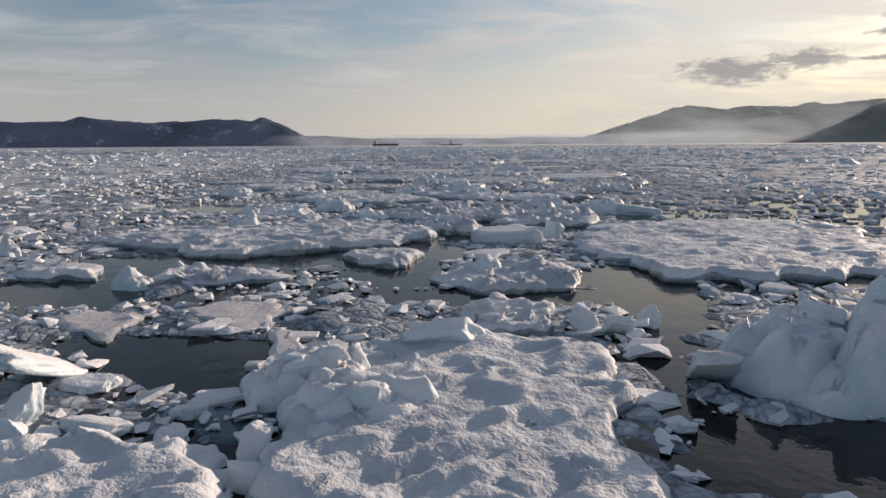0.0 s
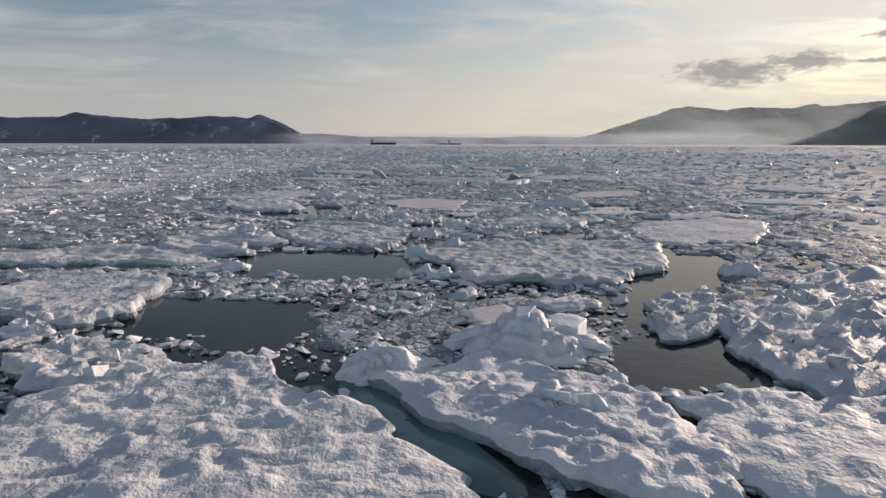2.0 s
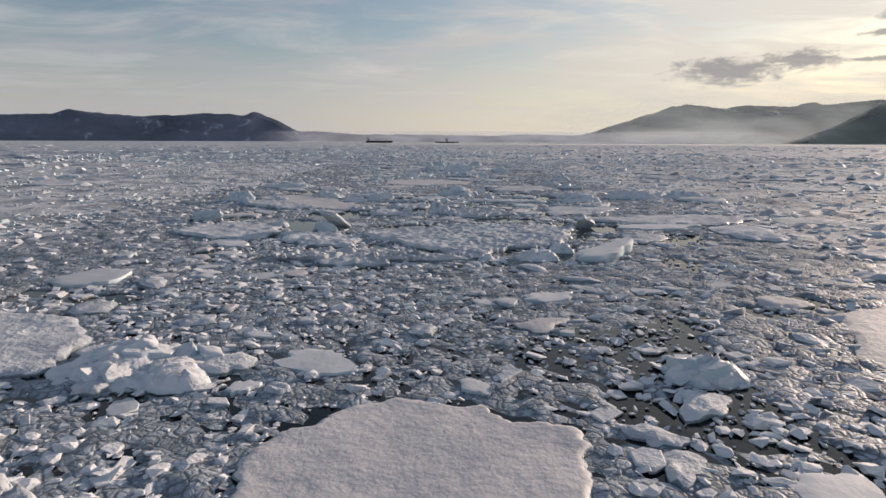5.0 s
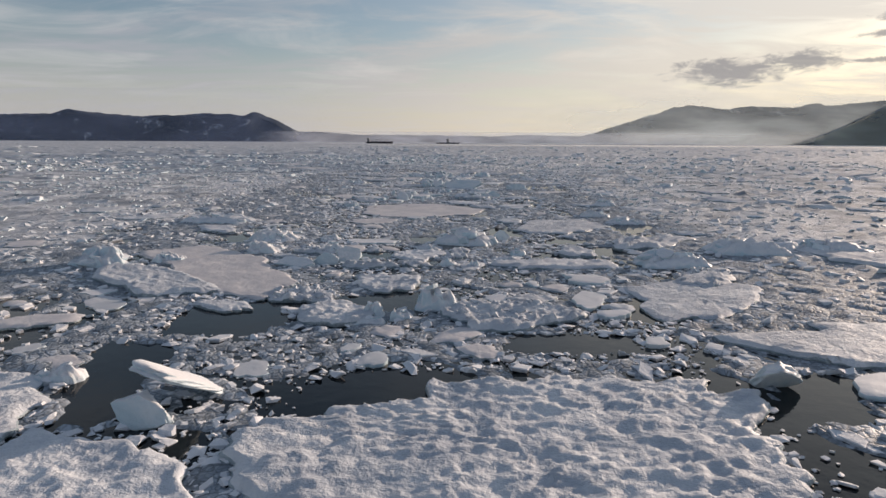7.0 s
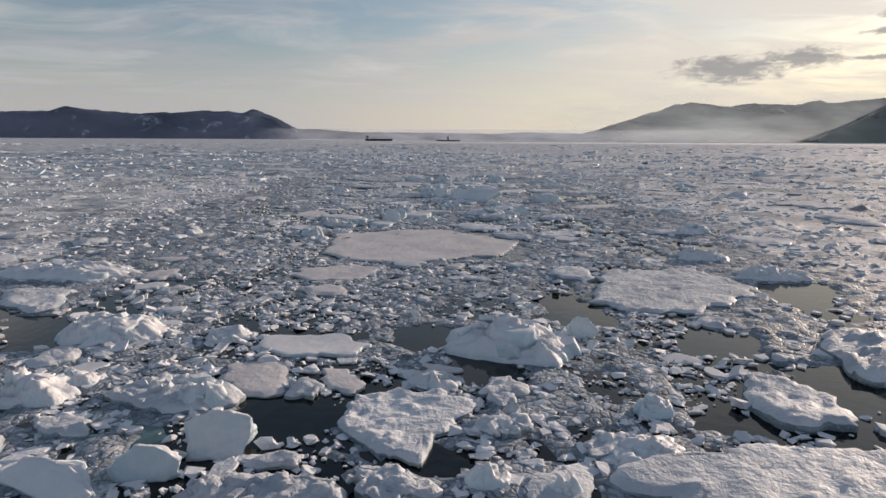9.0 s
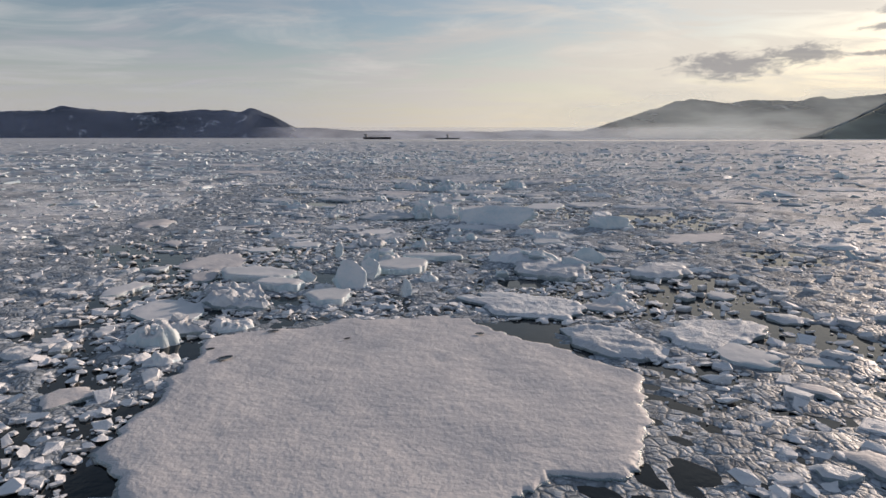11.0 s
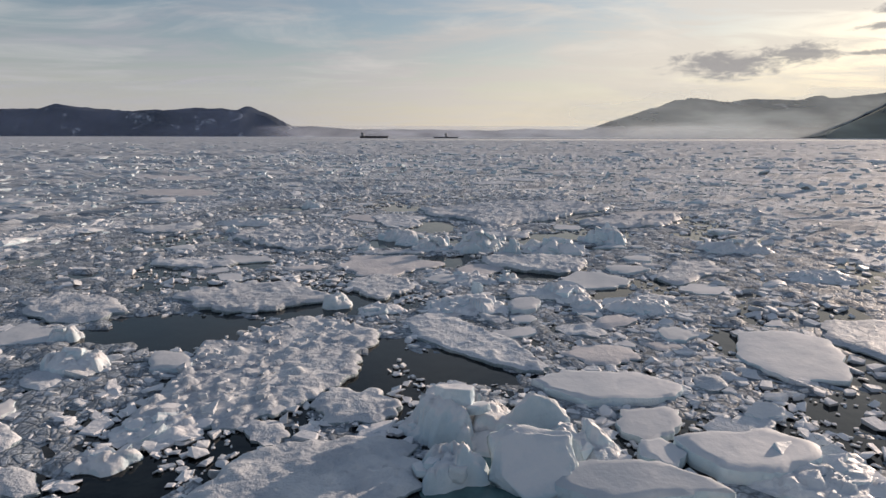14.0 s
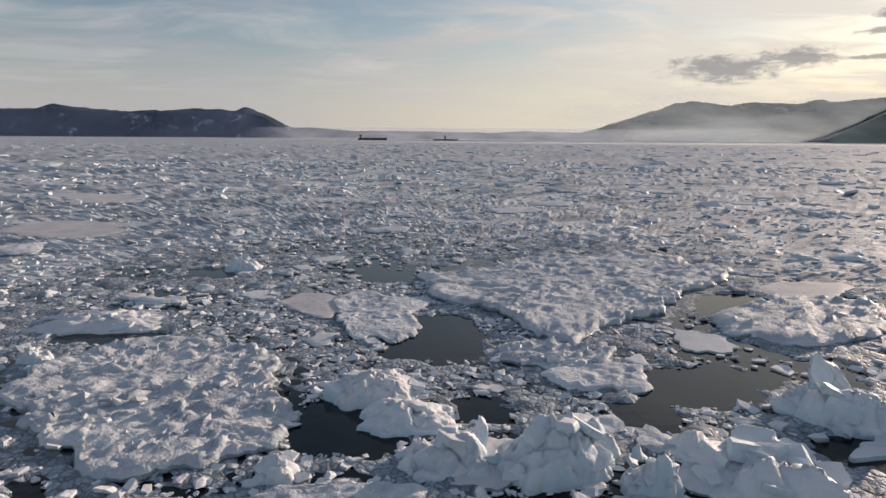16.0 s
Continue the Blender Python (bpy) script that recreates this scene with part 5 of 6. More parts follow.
ice_block(-12.41, 126.43, 1.43, 1.00, 0.40, 18, -12, 7)

# ice met about 149 m along the way
big_pan = ice_floe(-6.80, 145.20, 12.60, 11.03, 0, 9.0, -0.02, -0.07, thick=0.11, relief=0.04, ragged=0.3, style="pan")
ice_floe(-0.81, 148.60, 2.21, 2.81, 0, 2.8, -0.10, -0.14, thick=0.16, relief=0.14, ragged=0.5, style="dimpled")
ice_floe(-2.99, 152.52, 4.19, 3.39, 0, 4.2, 0.20, -0.48, thick=0.14, relief=0.07, ragged=0.5, style="drifted")
ice_floe(2.92, 149.43, 3.17, 2.67, 0, 3.8, 0.14, 0.61, thick=0.14, relief=0.08, ragged=0.5, style="drifted")
ice_block(-14.95, 148.27, 1.38, 0.97, 0.77, -9, 4, 0)
ice_floe(-15.05, 149.64, 2.17, 1.13, 0, 2.8, -0.05, -0.36, thick=0.18, relief=0.18, ragged=0.5, style="blocky")
lead(-13.62, 147.57, 1.54, 1.23, 0, 0.38, -0.24)
ice_block(-13.11, 149.78, 1.41, 0.99, 0.28, 10, 7, 3)
ice_block(-13.88, 146.58, 0.90, 0.63, 0.30, 2, -3, 4)

# ice met about 155 m along the way
ice_floe(-14.28, 153.27, 2.44, 3.11, 0, 2.8, -0.08, -0.61, thick=0.26, relief=0.22, ragged=0.5, style="blocky")
lead(-12.15, 153.01, 1.22, 1.32, 0, 0.02, -0.46)
ice_floe(-10.68, 153.59, 1.61, 1.95, 0, 8.0, 0.05, -0.21, thick=0.25, relief=0.05, ragged=0.3, style="plate")
ice_floe(-13.09, 155.07, 1.89, 1.60, 0, 8.0, 0.06, -0.42, thick=0.35, relief=0.04, ragged=0.3, style="plate")
ice_block(-10.09, 155.24, 1.51, 0.83, 1.10, 20, -2, 10, slab=True, tip=42)
ice_block(-9.47, 156.95, 0.99, 0.54, 0.91, -5, -2, 11, slab=True)
ice_floe(-14.63, 157.06, 3.25, 2.12, 0, 5.0, 0.00, -0.50, thick=0.30, relief=0.05, ragged=0.3, style="plate")
ice_block(-12.14, 156.19, 0.81, 0.44, 0.46, 13, 3, 1, slab=True)
ice_floe(-8.13, 158.86, 2.41, 2.62, 0, 6.0, 0.08, -0.03, thick=0.35, relief=0.05, ragged=0.3, style="plate")
ice_block(-9.27, 160.15, 1.76, 1.23, 1.03, -18, 3, 3)
ice_floe(-6.90, 161.15, 3.10, 0.85, 0, 8.0, 0.08, -0.02, thick=0.30, relief=0.04, ragged=0.3, style="plate")
ice_block(-11.83, 161.57, 0.47, 0.26, 0.92, -8, 9, 5, slab=True)
ice_floe(-17.98, 160.15, 3.03, 3.62, 0, 5.0, 0.01, -0.16, thick=0.10, relief=0.04, ragged=0.4, style="pan")
lead(-20.57, 160.80, 1.43, 3.28, 0, 0.60, -0.49)
lead(-11.53, 156.77, 1.24, 2.11, 0, 0.47, -0.30)
ice_block(-6.81, 156.56, 0.82, 0.57, 0.43, -1, -9, 9)
ice_block(-7.56, 153.93, 0.45, 0.25, 0.70, 12, 4, 10, slab=True)
ice_block(-1.96, 161.09, 3.47, 2.43, 0.59, -20, -10, 11)
ice_block(-1.27, 160.39, 1.78, 0.98, 0.70, -6, 7, 0, slab=True)
ice_block(1.22, 160.69, 1.72, 0.94, 0.72, -3, 7, 1, slab=True)
ice_block(0.15, 158.84, 1.55, 0.85, 0.63, -19, 11, 2, slab=True)
ice_floe(-1.04, 158.09, 3.02, 3.59, 0, 4.2, 0.29, -0.10, thick=0.26, relief=0.16, ragged=0.5, style="drifted")
ice_block(-0.35, 157.19, 1.66, 1.16, 0.37, -11, -6, 4)
lead(-2.66, 156.11, 1.87, 1.44, 0, 0.05, 0.09)
ice_block(-3.50, 157.02, 0.63, 0.35, 0.39, 3, -5, 6, slab=True)
ice_floe(4.03, 158.24, 2.80, 2.67, 0, 3.8, 0.00, 0.28, thick=0.26, relief=0.14, ragged=0.5, style="drifted")
ice_block(0.95, 154.58, 0.92, 0.65, 0.54, 4, 8, 8)
ice_block(0.53, 153.04, 1.49, 1.04, 0.34, 18, 0, 9)

# ice met about 167 m along the way
ice_block(-2.62, 173.76, 6.44, 1.30, 1.50, -18, -7, 11, slab=True, tip=53)
ice_floe(-4.31, 171.78, 3.46, 1.79, 0, 6.0, 0.20, -0.21, thick=0.15, relief=0.04, ragged=0.3, style="plate")
ice_block(-8.38, 177.49, 1.33, 0.93, 1.01, 15, 10, 1)
ice_block(-6.69, 177.23, 1.97, 1.08, 1.08, -2, -6, 2, slab=True)
lead(-9.49, 175.92, 3.61, 1.99, 0, 0.10, -0.20)
ice_block(5.18, 172.27, 3.53, 1.30, 0.94, 7, -2, 4, slab=True)
ice_block(-0.91, 169.61, 1.60, 1.12, 0.48, -9, -6, 5)
ice_block(0.37, 168.07, 2.18, 1.53, 0.39, -19, 3, 6)
ice_floe(-0.16, 166.11, 1.55, 1.51, 0, 6.0, 0.29, 0.35, thick=0.18, relief=0.05, ragged=0.3, style="plate")
ice_block(-5.69, 169.22, 0.87, 0.61, 0.46, 6, 8, 8)
lead(-18.77, 169.25, 1.88, 1.36, 0, 0.00, -0.78)
lead(-7.66, 166.98, 1.92, 1.23, 0, 0.24, -0.12)
lead(-14.85, 176.49, 1.85, 2.11, 0, -0.01, -0.37)
ice_block(-5.67, 166.63, 1.31, 0.92, 0.48, 6, -2, 0)
ice_floe(-10.68, 164.91, 1.68, 1.46, 0, 3.8, 0.10, -0.17, thick=0.18, relief=0.18, ragged=0.5, style="blocky")
ice_floe(-14.36, 164.80, 1.72, 1.46, 0, 6.0, 0.00, -0.24, thick=0.15, relief=0.05, ragged=0.3, style="plate")
ice_floe(-16.53, 169.94, 1.02, 0.98, 0, 6.0, 0.11, -0.47, thick=0.12, relief=0.04, ragged=0.3, style="plate")
ice_floe(-11.90, 168.45, 1.49, 0.80, 0, 3.8, 0.07, -0.39, thick=0.14, relief=0.08, ragged=0.5, style="drifted")
ice_block(-4.71, 167.13, 0.63, 0.44, 0.53, -15, -7, 5)
ice_block(-9.53, 165.91, 0.80, 0.56, 0.44, 19, -10, 6)
ice_block(-17.05, 167.74, 1.06, 0.74, 0.49, -7, -4, 7)
ice_block(-20.18, 173.27, 1.48, 1.03, 0.57, -7, 8, 8)
ice_block(-7.78, 164.69, 0.82, 0.58, 0.56, 11, 12, 9)
lead(-8.44, 165.36, 0.73, 0.96, 0, 0.12, -0.02)

# ice met about 179 m along the way
ice_floe(-14.08, 183.52, 5.10, 8.33, 0, 2.8, 0.18, 0.12, thick=0.14, relief=0.12, ragged=0.5, style="blocky")
ice_floe(-10.82, 180.63, 2.35, 1.48, 0, 3.2, 0.02, -0.11, thick=0.14, relief=0.10, ragged=0.5, style="drifted")
ice_floe(-11.10, 177.44, 4.23, 2.46, 0, 2.8, -0.12, 0.38, thick=0.18, relief=0.10, ragged=0.5, style="drifted")
lead(-7.57, 177.62, 3.09, 2.05, 0, -0.05, 0.14)
awash(-7.58, 177.52, 2.84, 1.86, 0, -0.07, 0.15)
lead(-18.85, 185.77, 5.99, 1.74, 0, -0.01, -0.45)
lead(-10.88, 181.99, 2.08, 1.48, 0, 0.04, 0.28)
lead(-8.33, 183.36, 3.00, 2.56, 0, -0.02, -0.37)
lead(-14.98, 176.97, 1.65, 1.11, 0, 0.08, -0.62)
ice_block(-8.12, 179.35, 2.52, 1.77, 1.36, -13, -2, 9)
ice_block(-6.42, 179.20, 1.61, 0.88, 0.96, -2, 6, 10, slab=True, tip=58)
ice_block(-5.58, 178.41, 1.73, 1.21, 0.84, -11, 11, 11)
ice_floe(-4.16, 181.61, 3.74, 1.82, 0, 5.0, 0.18, 0.08, thick=0.25, relief=0.05, ragged=0.3, style="plate")
ice_floe(-3.61, 179.62, 1.44, 1.55, 0, 5.0, 0.19, 0.10, thick=0.20, relief=0.05, ragged=0.3, style="plate")
ice_floe(-1.93, 178.18, 2.82, 1.70, 0, 5.0, 0.11, 0.35, thick=0.40, relief=0.05, ragged=0.3, style="plate")
ice_floe(-4.74, 176.97, 2.59, 1.18, 0, 8.0, -0.14, -0.12, thick=0.40, relief=0.05, ragged=0.3, style="plate")
ice_floe(-3.86, 178.10, 0.91, 1.24, 0, 5.0, -0.02, -0.00, thick=0.30, relief=0.05, ragged=0.3, style="plate")
ice_block(-0.89, 177.75, 3.00, 2.10, 0.30, -17, -7, 5)
ice_floe(-7.71, 185.50, 2.80, 4.64, 0, 3.8, 0.15, -0.65, thick=0.16, relief=0.08, ragged=0.5, style="drifted")
ice_floe(-3.57, 184.35, 2.16, 1.48, 0, 5.0, -0.04, -0.12, thick=0.10, relief=0.05, ragged=0.4, style="pan")
ice_floe(2.33, 184.44, 3.19, 3.94, 0, 5.0, -0.07, 0.33, thick=0.18, relief=0.05, ragged=0.3, style="plate")
ice_floe(6.61, 186.23, 3.89, 4.54, 0, 3.8, 0.23, 0.35, thick=0.14, relief=0.07, ragged=0.5, style="drifted")
ice_block(-0.62, 180.22, 1.11, 0.61, 0.35, 3, 1, 10, slab=True)
ice_block(-21.80, 185.51, 1.06, 0.74, 0.60, 5, -11, 11)
ice_block(-19.81, 183.00, 1.90, 1.33, 0.67, -18, -7, 0)
ice_floe(-17.08, 183.26, 1.55, 1.35, 0, 5.0, 0.04, -0.49, thick=0.20, relief=0.04, ragged=0.3, style="plate")
ice_block(-15.33, 179.35, 2.13, 1.49, 0.15, -2, -5, 2)
ice_floe(-19.15, 178.69, 1.95, 1.34, 0, 3.8, -0.02, -0.90, thick=0.18, relief=0.10, ragged=0.5, style="drifted")
ice_floe(-17.70, 176.88, 1.69, 1.30, 0, 2.8, -0.01, -0.89, thick=0.18, relief=0.10, ragged=0.5, style="drifted")
ice_block(-15.88, 177.79, 1.29, 0.90, 0.26, -6, -6, 5)

# ice met about 185 m along the way
lead(-14.69, 189.89, 3.75, 3.77, 0, 0.17, 0.09)
lead(-18.24, 186.46, 4.93, 3.52, 0, 0.35, -0.27)
lead(-10.76, 184.30, 1.34, 3.34, 0, 0.08, 0.12)

# ice met about 192 m along the way
ice_floe(-11.94, 197.30, 4.64, 4.54, 0, 4.0, 0.32, 0.07, thick=0.12, relief=0.04, ragged=0.4, style="pan")
ice_floe(-11.80, 192.72, 2.67, 4.19, 0, 2.8, 0.04, -0.05, thick=0.14, relief=0.08, ragged=0.5, style="drifted")
ice_floe(-17.37, 190.67, 6.27, 5.07, 0, 3.8, 0.22, -0.27, thick=0.16, relief=0.08, ragged=0.5, style="drifted")
lead(-12.71, 190.29, 3.02, 3.42, 0, -0.56, -0.35)
ice_block(-13.19, 189.73, 1.11, 0.77, 0.68, 14, 3, 2)
lead(-9.30, 198.15, 2.52, 2.57, 0, 0.08, 0.16)
lead(-3.99, 195.51, 2.90, 2.43, 0, 0.19, 0.48)
ice_floe(-3.73, 197.76, 5.43, 3.95, 0, 4.2, 0.29, -0.08, thick=0.22, relief=0.14, ragged=0.5, style="drifted")
ice_floe(-7.08, 196.47, 2.37, 2.55, 0, 4.0, 0.10, 0.20, thick=0.10, relief=0.05, ragged=0.4, style="pan")
ice_floe(-1.75, 194.27, 3.01, 3.16, 0, 8.0, -0.27, 0.17, thick=0.14, relief=0.05, ragged=0.3, style="plate")
ice_floe(-4.32, 191.61, 3.68, 2.02, 0, 4.2, -0.05, 0.17, thick=0.22, relief=0.14, ragged=0.5, style="drifted")
ice_block(-3.73, 191.37, 2.38, 1.67, 0.60, -12, 2, 9)
ice_block(-3.34, 192.73, 1.92, 1.06, 0.25, -19, 11, 10, slab=True)
ice_block(-7.87, 189.62, 3.09, 2.16, 0.57, 6, -6, 11)
ice_floe(-5.64, 189.47, 1.23, 1.46, 0, 5.0, 0.06, 0.26, thick=0.30, relief=0.05, ragged=0.3, style="plate")
ice_floe(0.59, 196.44, 2.26, 1.50, 0, 8.0, 0.12, 0.36, thick=0.18, relief=0.04, ragged=0.3, style="plate")
ice_floe(3.72, 196.33, 3.15, 4.88, 0, 2.8, 0.07, 0.53, thick=0.18, relief=0.13, ragged=0.5, style="dimpled")
lead(-1.32, 191.88, 1.80, 2.03, 0, -0.05, 0.60)
ice_block(-2.98, 189.65, 1.20, 0.84, 0.36, -9, 7, 4)
ice_block(-0.84, 189.72, 2.52, 1.77, 0.49, -5, 7, 5)
ice_floe(-22.90, 197.50, 4.70, 2.29, 0, 2.8, 0.07, -0.62, thick=0.16, relief=0.10, ragged=0.5, style="drifted")
ice_floe(-20.20, 198.82, 2.44, 1.93, 0, 6.0, 0.09, -0.56, thick=0.10, relief=0.04, ragged=0.3, style="plate")
ice_block(-5.76, 194.17, 0.98, 0.69, 0.61, 17, -8, 8)
ice_block(-7.75, 194.29, 2.56, 1.79, 0.22, 19, -11, 9)
ice_block(-7.36, 191.69, 0.57, 0.40, 0.63, -12, -7, 10)
ice_block(-11.32, 189.20, 1.73, 1.21, 0.14, 18, -3, 11)

# ice met about 198 m along the way
lead(-9.04, 198.74, 2.88, 2.71, 0, 0.08, 0.13)
lead(-4.15, 196.02, 3.33, 1.96, 0, 0.03, 0.63)
lead(-19.85, 197.88, 2.82, 2.79, 0, 0.11, -0.57)

# ice met about 204 m along the way
ice_floe(-18.72, 205.81, 8.66, 8.83, 0, 3.8, 0.10, -0.22, thick=0.18, relief=0.16, ragged=0.5, style="blocky")
lead(-12.55, 204.08, 2.85, 3.38, 0, -0.15, -0.06)
ice_block(-12.07, 205.95, 2.51, 1.76, 0.98, 14, 8, 5)
ice_block(-10.96, 204.27, 2.43, 1.70, 0.65, 3, -7, 6)
ice_block(-9.80, 202.08, 2.11, 1.48, 1.07, 2, 9, 7)
ice_block(-8.94, 202.74, 0.43, 0.24, 0.86, 14, 9, 8, slab=True)
ice_block(-7.14, 202.20, 2.86, 2.00, 1.50, 16, -1, 9)
ice_block(-5.14, 201.10, 1.25, 0.87, 1.41, -4, 7, 10)
ice_block(-2.23, 201.96, 3.50, 2.45, 0.99, 1, 5, 11)
ice_block(1.38, 204.78, 2.73, 1.91, 1.35, -18, 5, 0)
ice_block(2.19, 206.97, 0.72, 0.40, 1.05, -11, -1, 1, slab=True)
ice_block(2.78, 206.97, 0.63, 0.35, 0.87, 16, -6, 2, slab=True)
ice_floe(-2.69, 220.24, 15.22, 14.84, 0, 2.8, 0.35, 0.22, thick=0.26, relief=0.20, ragged=0.5, style="drifted")
lead(-10.32, 211.59, 3.62, 5.69, 0, -0.22, 0.07)
lead(3.60, 216.64, 2.92, 3.81, 0, 0.11, 0.56)
lead(-1.49, 206.97, 4.46, 3.07, 0, 0.16, 0.71)
lead(-4.08, 204.84, 1.73, 1.70, 0, 0.10, 0.17)
lead(-8.81, 205.03, 1.59, 1.76, 0, 0.10, -0.00)
lead(-23.10, 210.76, 4.16, 1.55, 0, -0.18, 0.15)
ice_floe(-16.18, 215.87, 3.11, 3.85, 0, 4.0, 0.20, -0.34, thick=0.10, relief=0.04, ragged=0.4, style="pan")
ice_floe(-13.41, 214.04, 3.87, 6.68, 0, 2.8, 0.32, -0.18, thick=0.12, relief=0.08, ragged=0.5, style="drifted")
ice_floe(-4.71, 207.48, 3.04, 2.37, 0, 2.8, 0.12, 0.08, thick=0.14, relief=0.08, ragged=0.5, style="drifted")
ice_floe(-5.83, 209.38, 4.26, 2.57, 0, 3.2, 0.08, 0.13, thick=0.16, relief=0.18, ragged=0.5, style="blocky")
ice_floe(8.75, 219.43, 4.31, 4.20, 0, 4.0, 0.28, 0.50, thick=0.10, relief=0.04, ragged=0.4, style="pan")
ice_floe(6.45, 214.65, 7.26, 6.50, 0, 3.8, -0.12, 0.70, thick=0.26, relief=0.20, ragged=0.5, style="blocky")
ice_block(-22.40, 223.15, 2.00, 1.40, 1.02, 10, -4, 4)
lead(-23.86, 221.94, 2.77, 2.14, 0, 0.09, -0.34)
ice_block(-24.38, 208.05, 1.17, 0.82, 0.63, -7, 8, 6)
ice_block(-24.66, 212.50, 5.01, 2.60, 0.46, 10, 12, 7)
ice_floe(-11.95, 200.61, 3.58, 1.04, 0, 3.2, -0.27, 0.90, thick=0.16, relief=0.10, ragged=0.5, style="drifted")
ice_block(-13.79, 201.35, 1.03, 0.72, 0.58, -2, 1, 9)
lead(0.85, 202.99, 1.74, 1.63, 0, 0.04, 0.39)
ice_floe(1.52, 203.02, 1.46, 0.99, 0, 5.0, -0.17, 0.42, thick=0.15, relief=0.04, ragged=0.3, style="plate")
lead(-13.67, 221.80, 3.35, 3.48, 0, 0.17, -0.19)
lead(-19.39, 200.66, 0.88, 1.11, 0, -0.10, -0.86)
ice_floe(-42.61, 237.42, 9.80, 8.50, 0, 5.0, 0.13, -0.49, thick=0.10, relief=0.04, ragged=0.4, style="pan")

# ice farther off to both sides




# ice met about 25 m along the way
ice_block(-12.40, 36.88, 2.53, 1.57, 0.75, -15, 8, 6)


# ice met about 34 m along the way
ice_floe(-14.61, 48.46, 7.41, 4.09, 5, 3.9, 0.08, -0.39)


# ice met about 43 m along the way
ice_block(9.16, 46.85, 1.28, 0.79, 0.54, 6, 7, 3)


# ice met about 52 m along the way
ice_floe(13.75, 62.71, 6.31, 2.54, 12, 3.5, 0.21, 1.09)



# ice met about 103 m along the way
ice_block(15.43, 123.05, 4.38, 2.72, 1.13, 1, -3, 10)
ice_block(20.50, 124.36, 5.54, 3.44, 0.96, -2, 0, 11)
ice_block(-23.49, 117.05, 2.94, 1.82, 1.29, -11, 9, 2)
ice_block(-20.22, 118.36, 1.84, 1.14, 0.58, -17, -10, 4)

# ice met about 114 m along the way
ice_block(9.18, 119.15, 3.97, 2.46, 1.06, 2, 11, 11)


# ice met about 124 m along the way
ice_block(12.84, 150.87, 2.36, 1.46, 0.85, 0, 3, 1)


# ice met about 159 m along the way
ice_floe(9.16, 167.86, 4.27, 3.89, 1, 3.2, 0.16, 0.70, relief=0.05, style="pan", thick=0.09)



# ice met about 183 m along the way
ice_floe(-23.83, 189.00, 4.15, 3.68, 3, 3.0, -0.05, -0.61)
ice_block(9.37, 195.18, 3.42, 2.12, 0.47, 3, -10, 8)
ice_block(8.78, 202.41, 3.63, 2.25, 0.84, 0, -7, 9)


# ice met about 206 m along the way
ice_floe(-55.23, 262.69, 10.76, 11.16, -1, 4.4, 0.17, -0.62, relief=0.05, style="pan", thick=0.09)
melt_hole(big_pan, -12.12, 146.68, 0.5, 0.3, 50, 0.135, 350)
melt_hole(big_pan, -11.48, 149.08, 0.35, 0.2, 30, 0.135, 150)
melt_hole(big_pan, -8.94, 148.43, 0.22, 0.14, 25, 0.135, 565)
melt_hole(big_pan, -4.78, 149.01, 0.3, 0.2, 15, 0.135, 315)
melt_hole(big_pan, -12.82, 147.41, 0.25, 0.16, 35, 0.135, 275)
slush_pond(wide_floe, 2.22, 47.95, 4.0, 1.6, 5, 0.225, 1180)
slush_pond(wide_floe, 2.50, 46.12, 3.2, 1.6, 15, 0.231, 1290)
slush_pond(wide_floe, 1.68, 45.28, 2.2, 1.3, 5, 0.237, 1230)
slush_pond(basin_floe, -11.26, 95.03, 2.6, 1.5, 0, 0.20, 77)
slush_pond(start_floe, 1.48, 8.07, 1.5, 1.1, 20, 0.20, 5)


# ---- filler floes off the line, brash and the far ice ----
def filler_floes():
    rng = np.random.default_rng(21)
    made = 0
    for n in range(5200):
        y = rng.uniform(0, 330)
        x = -4 + rng.normal(0, 34 + 0.10 * y)
        d = off_way(np.array([x]), np.array([y]))[0]
        if d > 110 or (d < 13 and y < 200) or made >= 150:
            continue
        ln = rng.lognormal(1.0, 0.5) * (1 + d / 160)
        wd = ln * rng.uniform(0.5, 0.95)
        r = (ln + wd) / 3.2
        px = x + r * np.array([0, 1, -1, 0, 0, 0.7, -0.7, 0.7, -0.7])
        py = y + r * np.array([0, 0, 0, 1, -1, 0.7, -0.7, -0.7, 0.7])
        if inside(FLOES, px, py, 0.2).any() or inside(LEADS, px, py).any():
            continue
        ice_floe(x, y, ln, wd, rng.uniform(0, 180), rng.uniform(2.4, 4.5), rng.uniform(-0.2, 0.2), rng.uniform(-0.3, 0.3), rng.uniform(0.10, 0.22),
                 rng.uniform(0.08, 0.18), rng.uniform(0.3, 0.5), ("pan", "blocky", "drifted", "drifted")[int(rng.integers(4))], cell=0.2 + d / 150)
        made += 1


filler_floes()


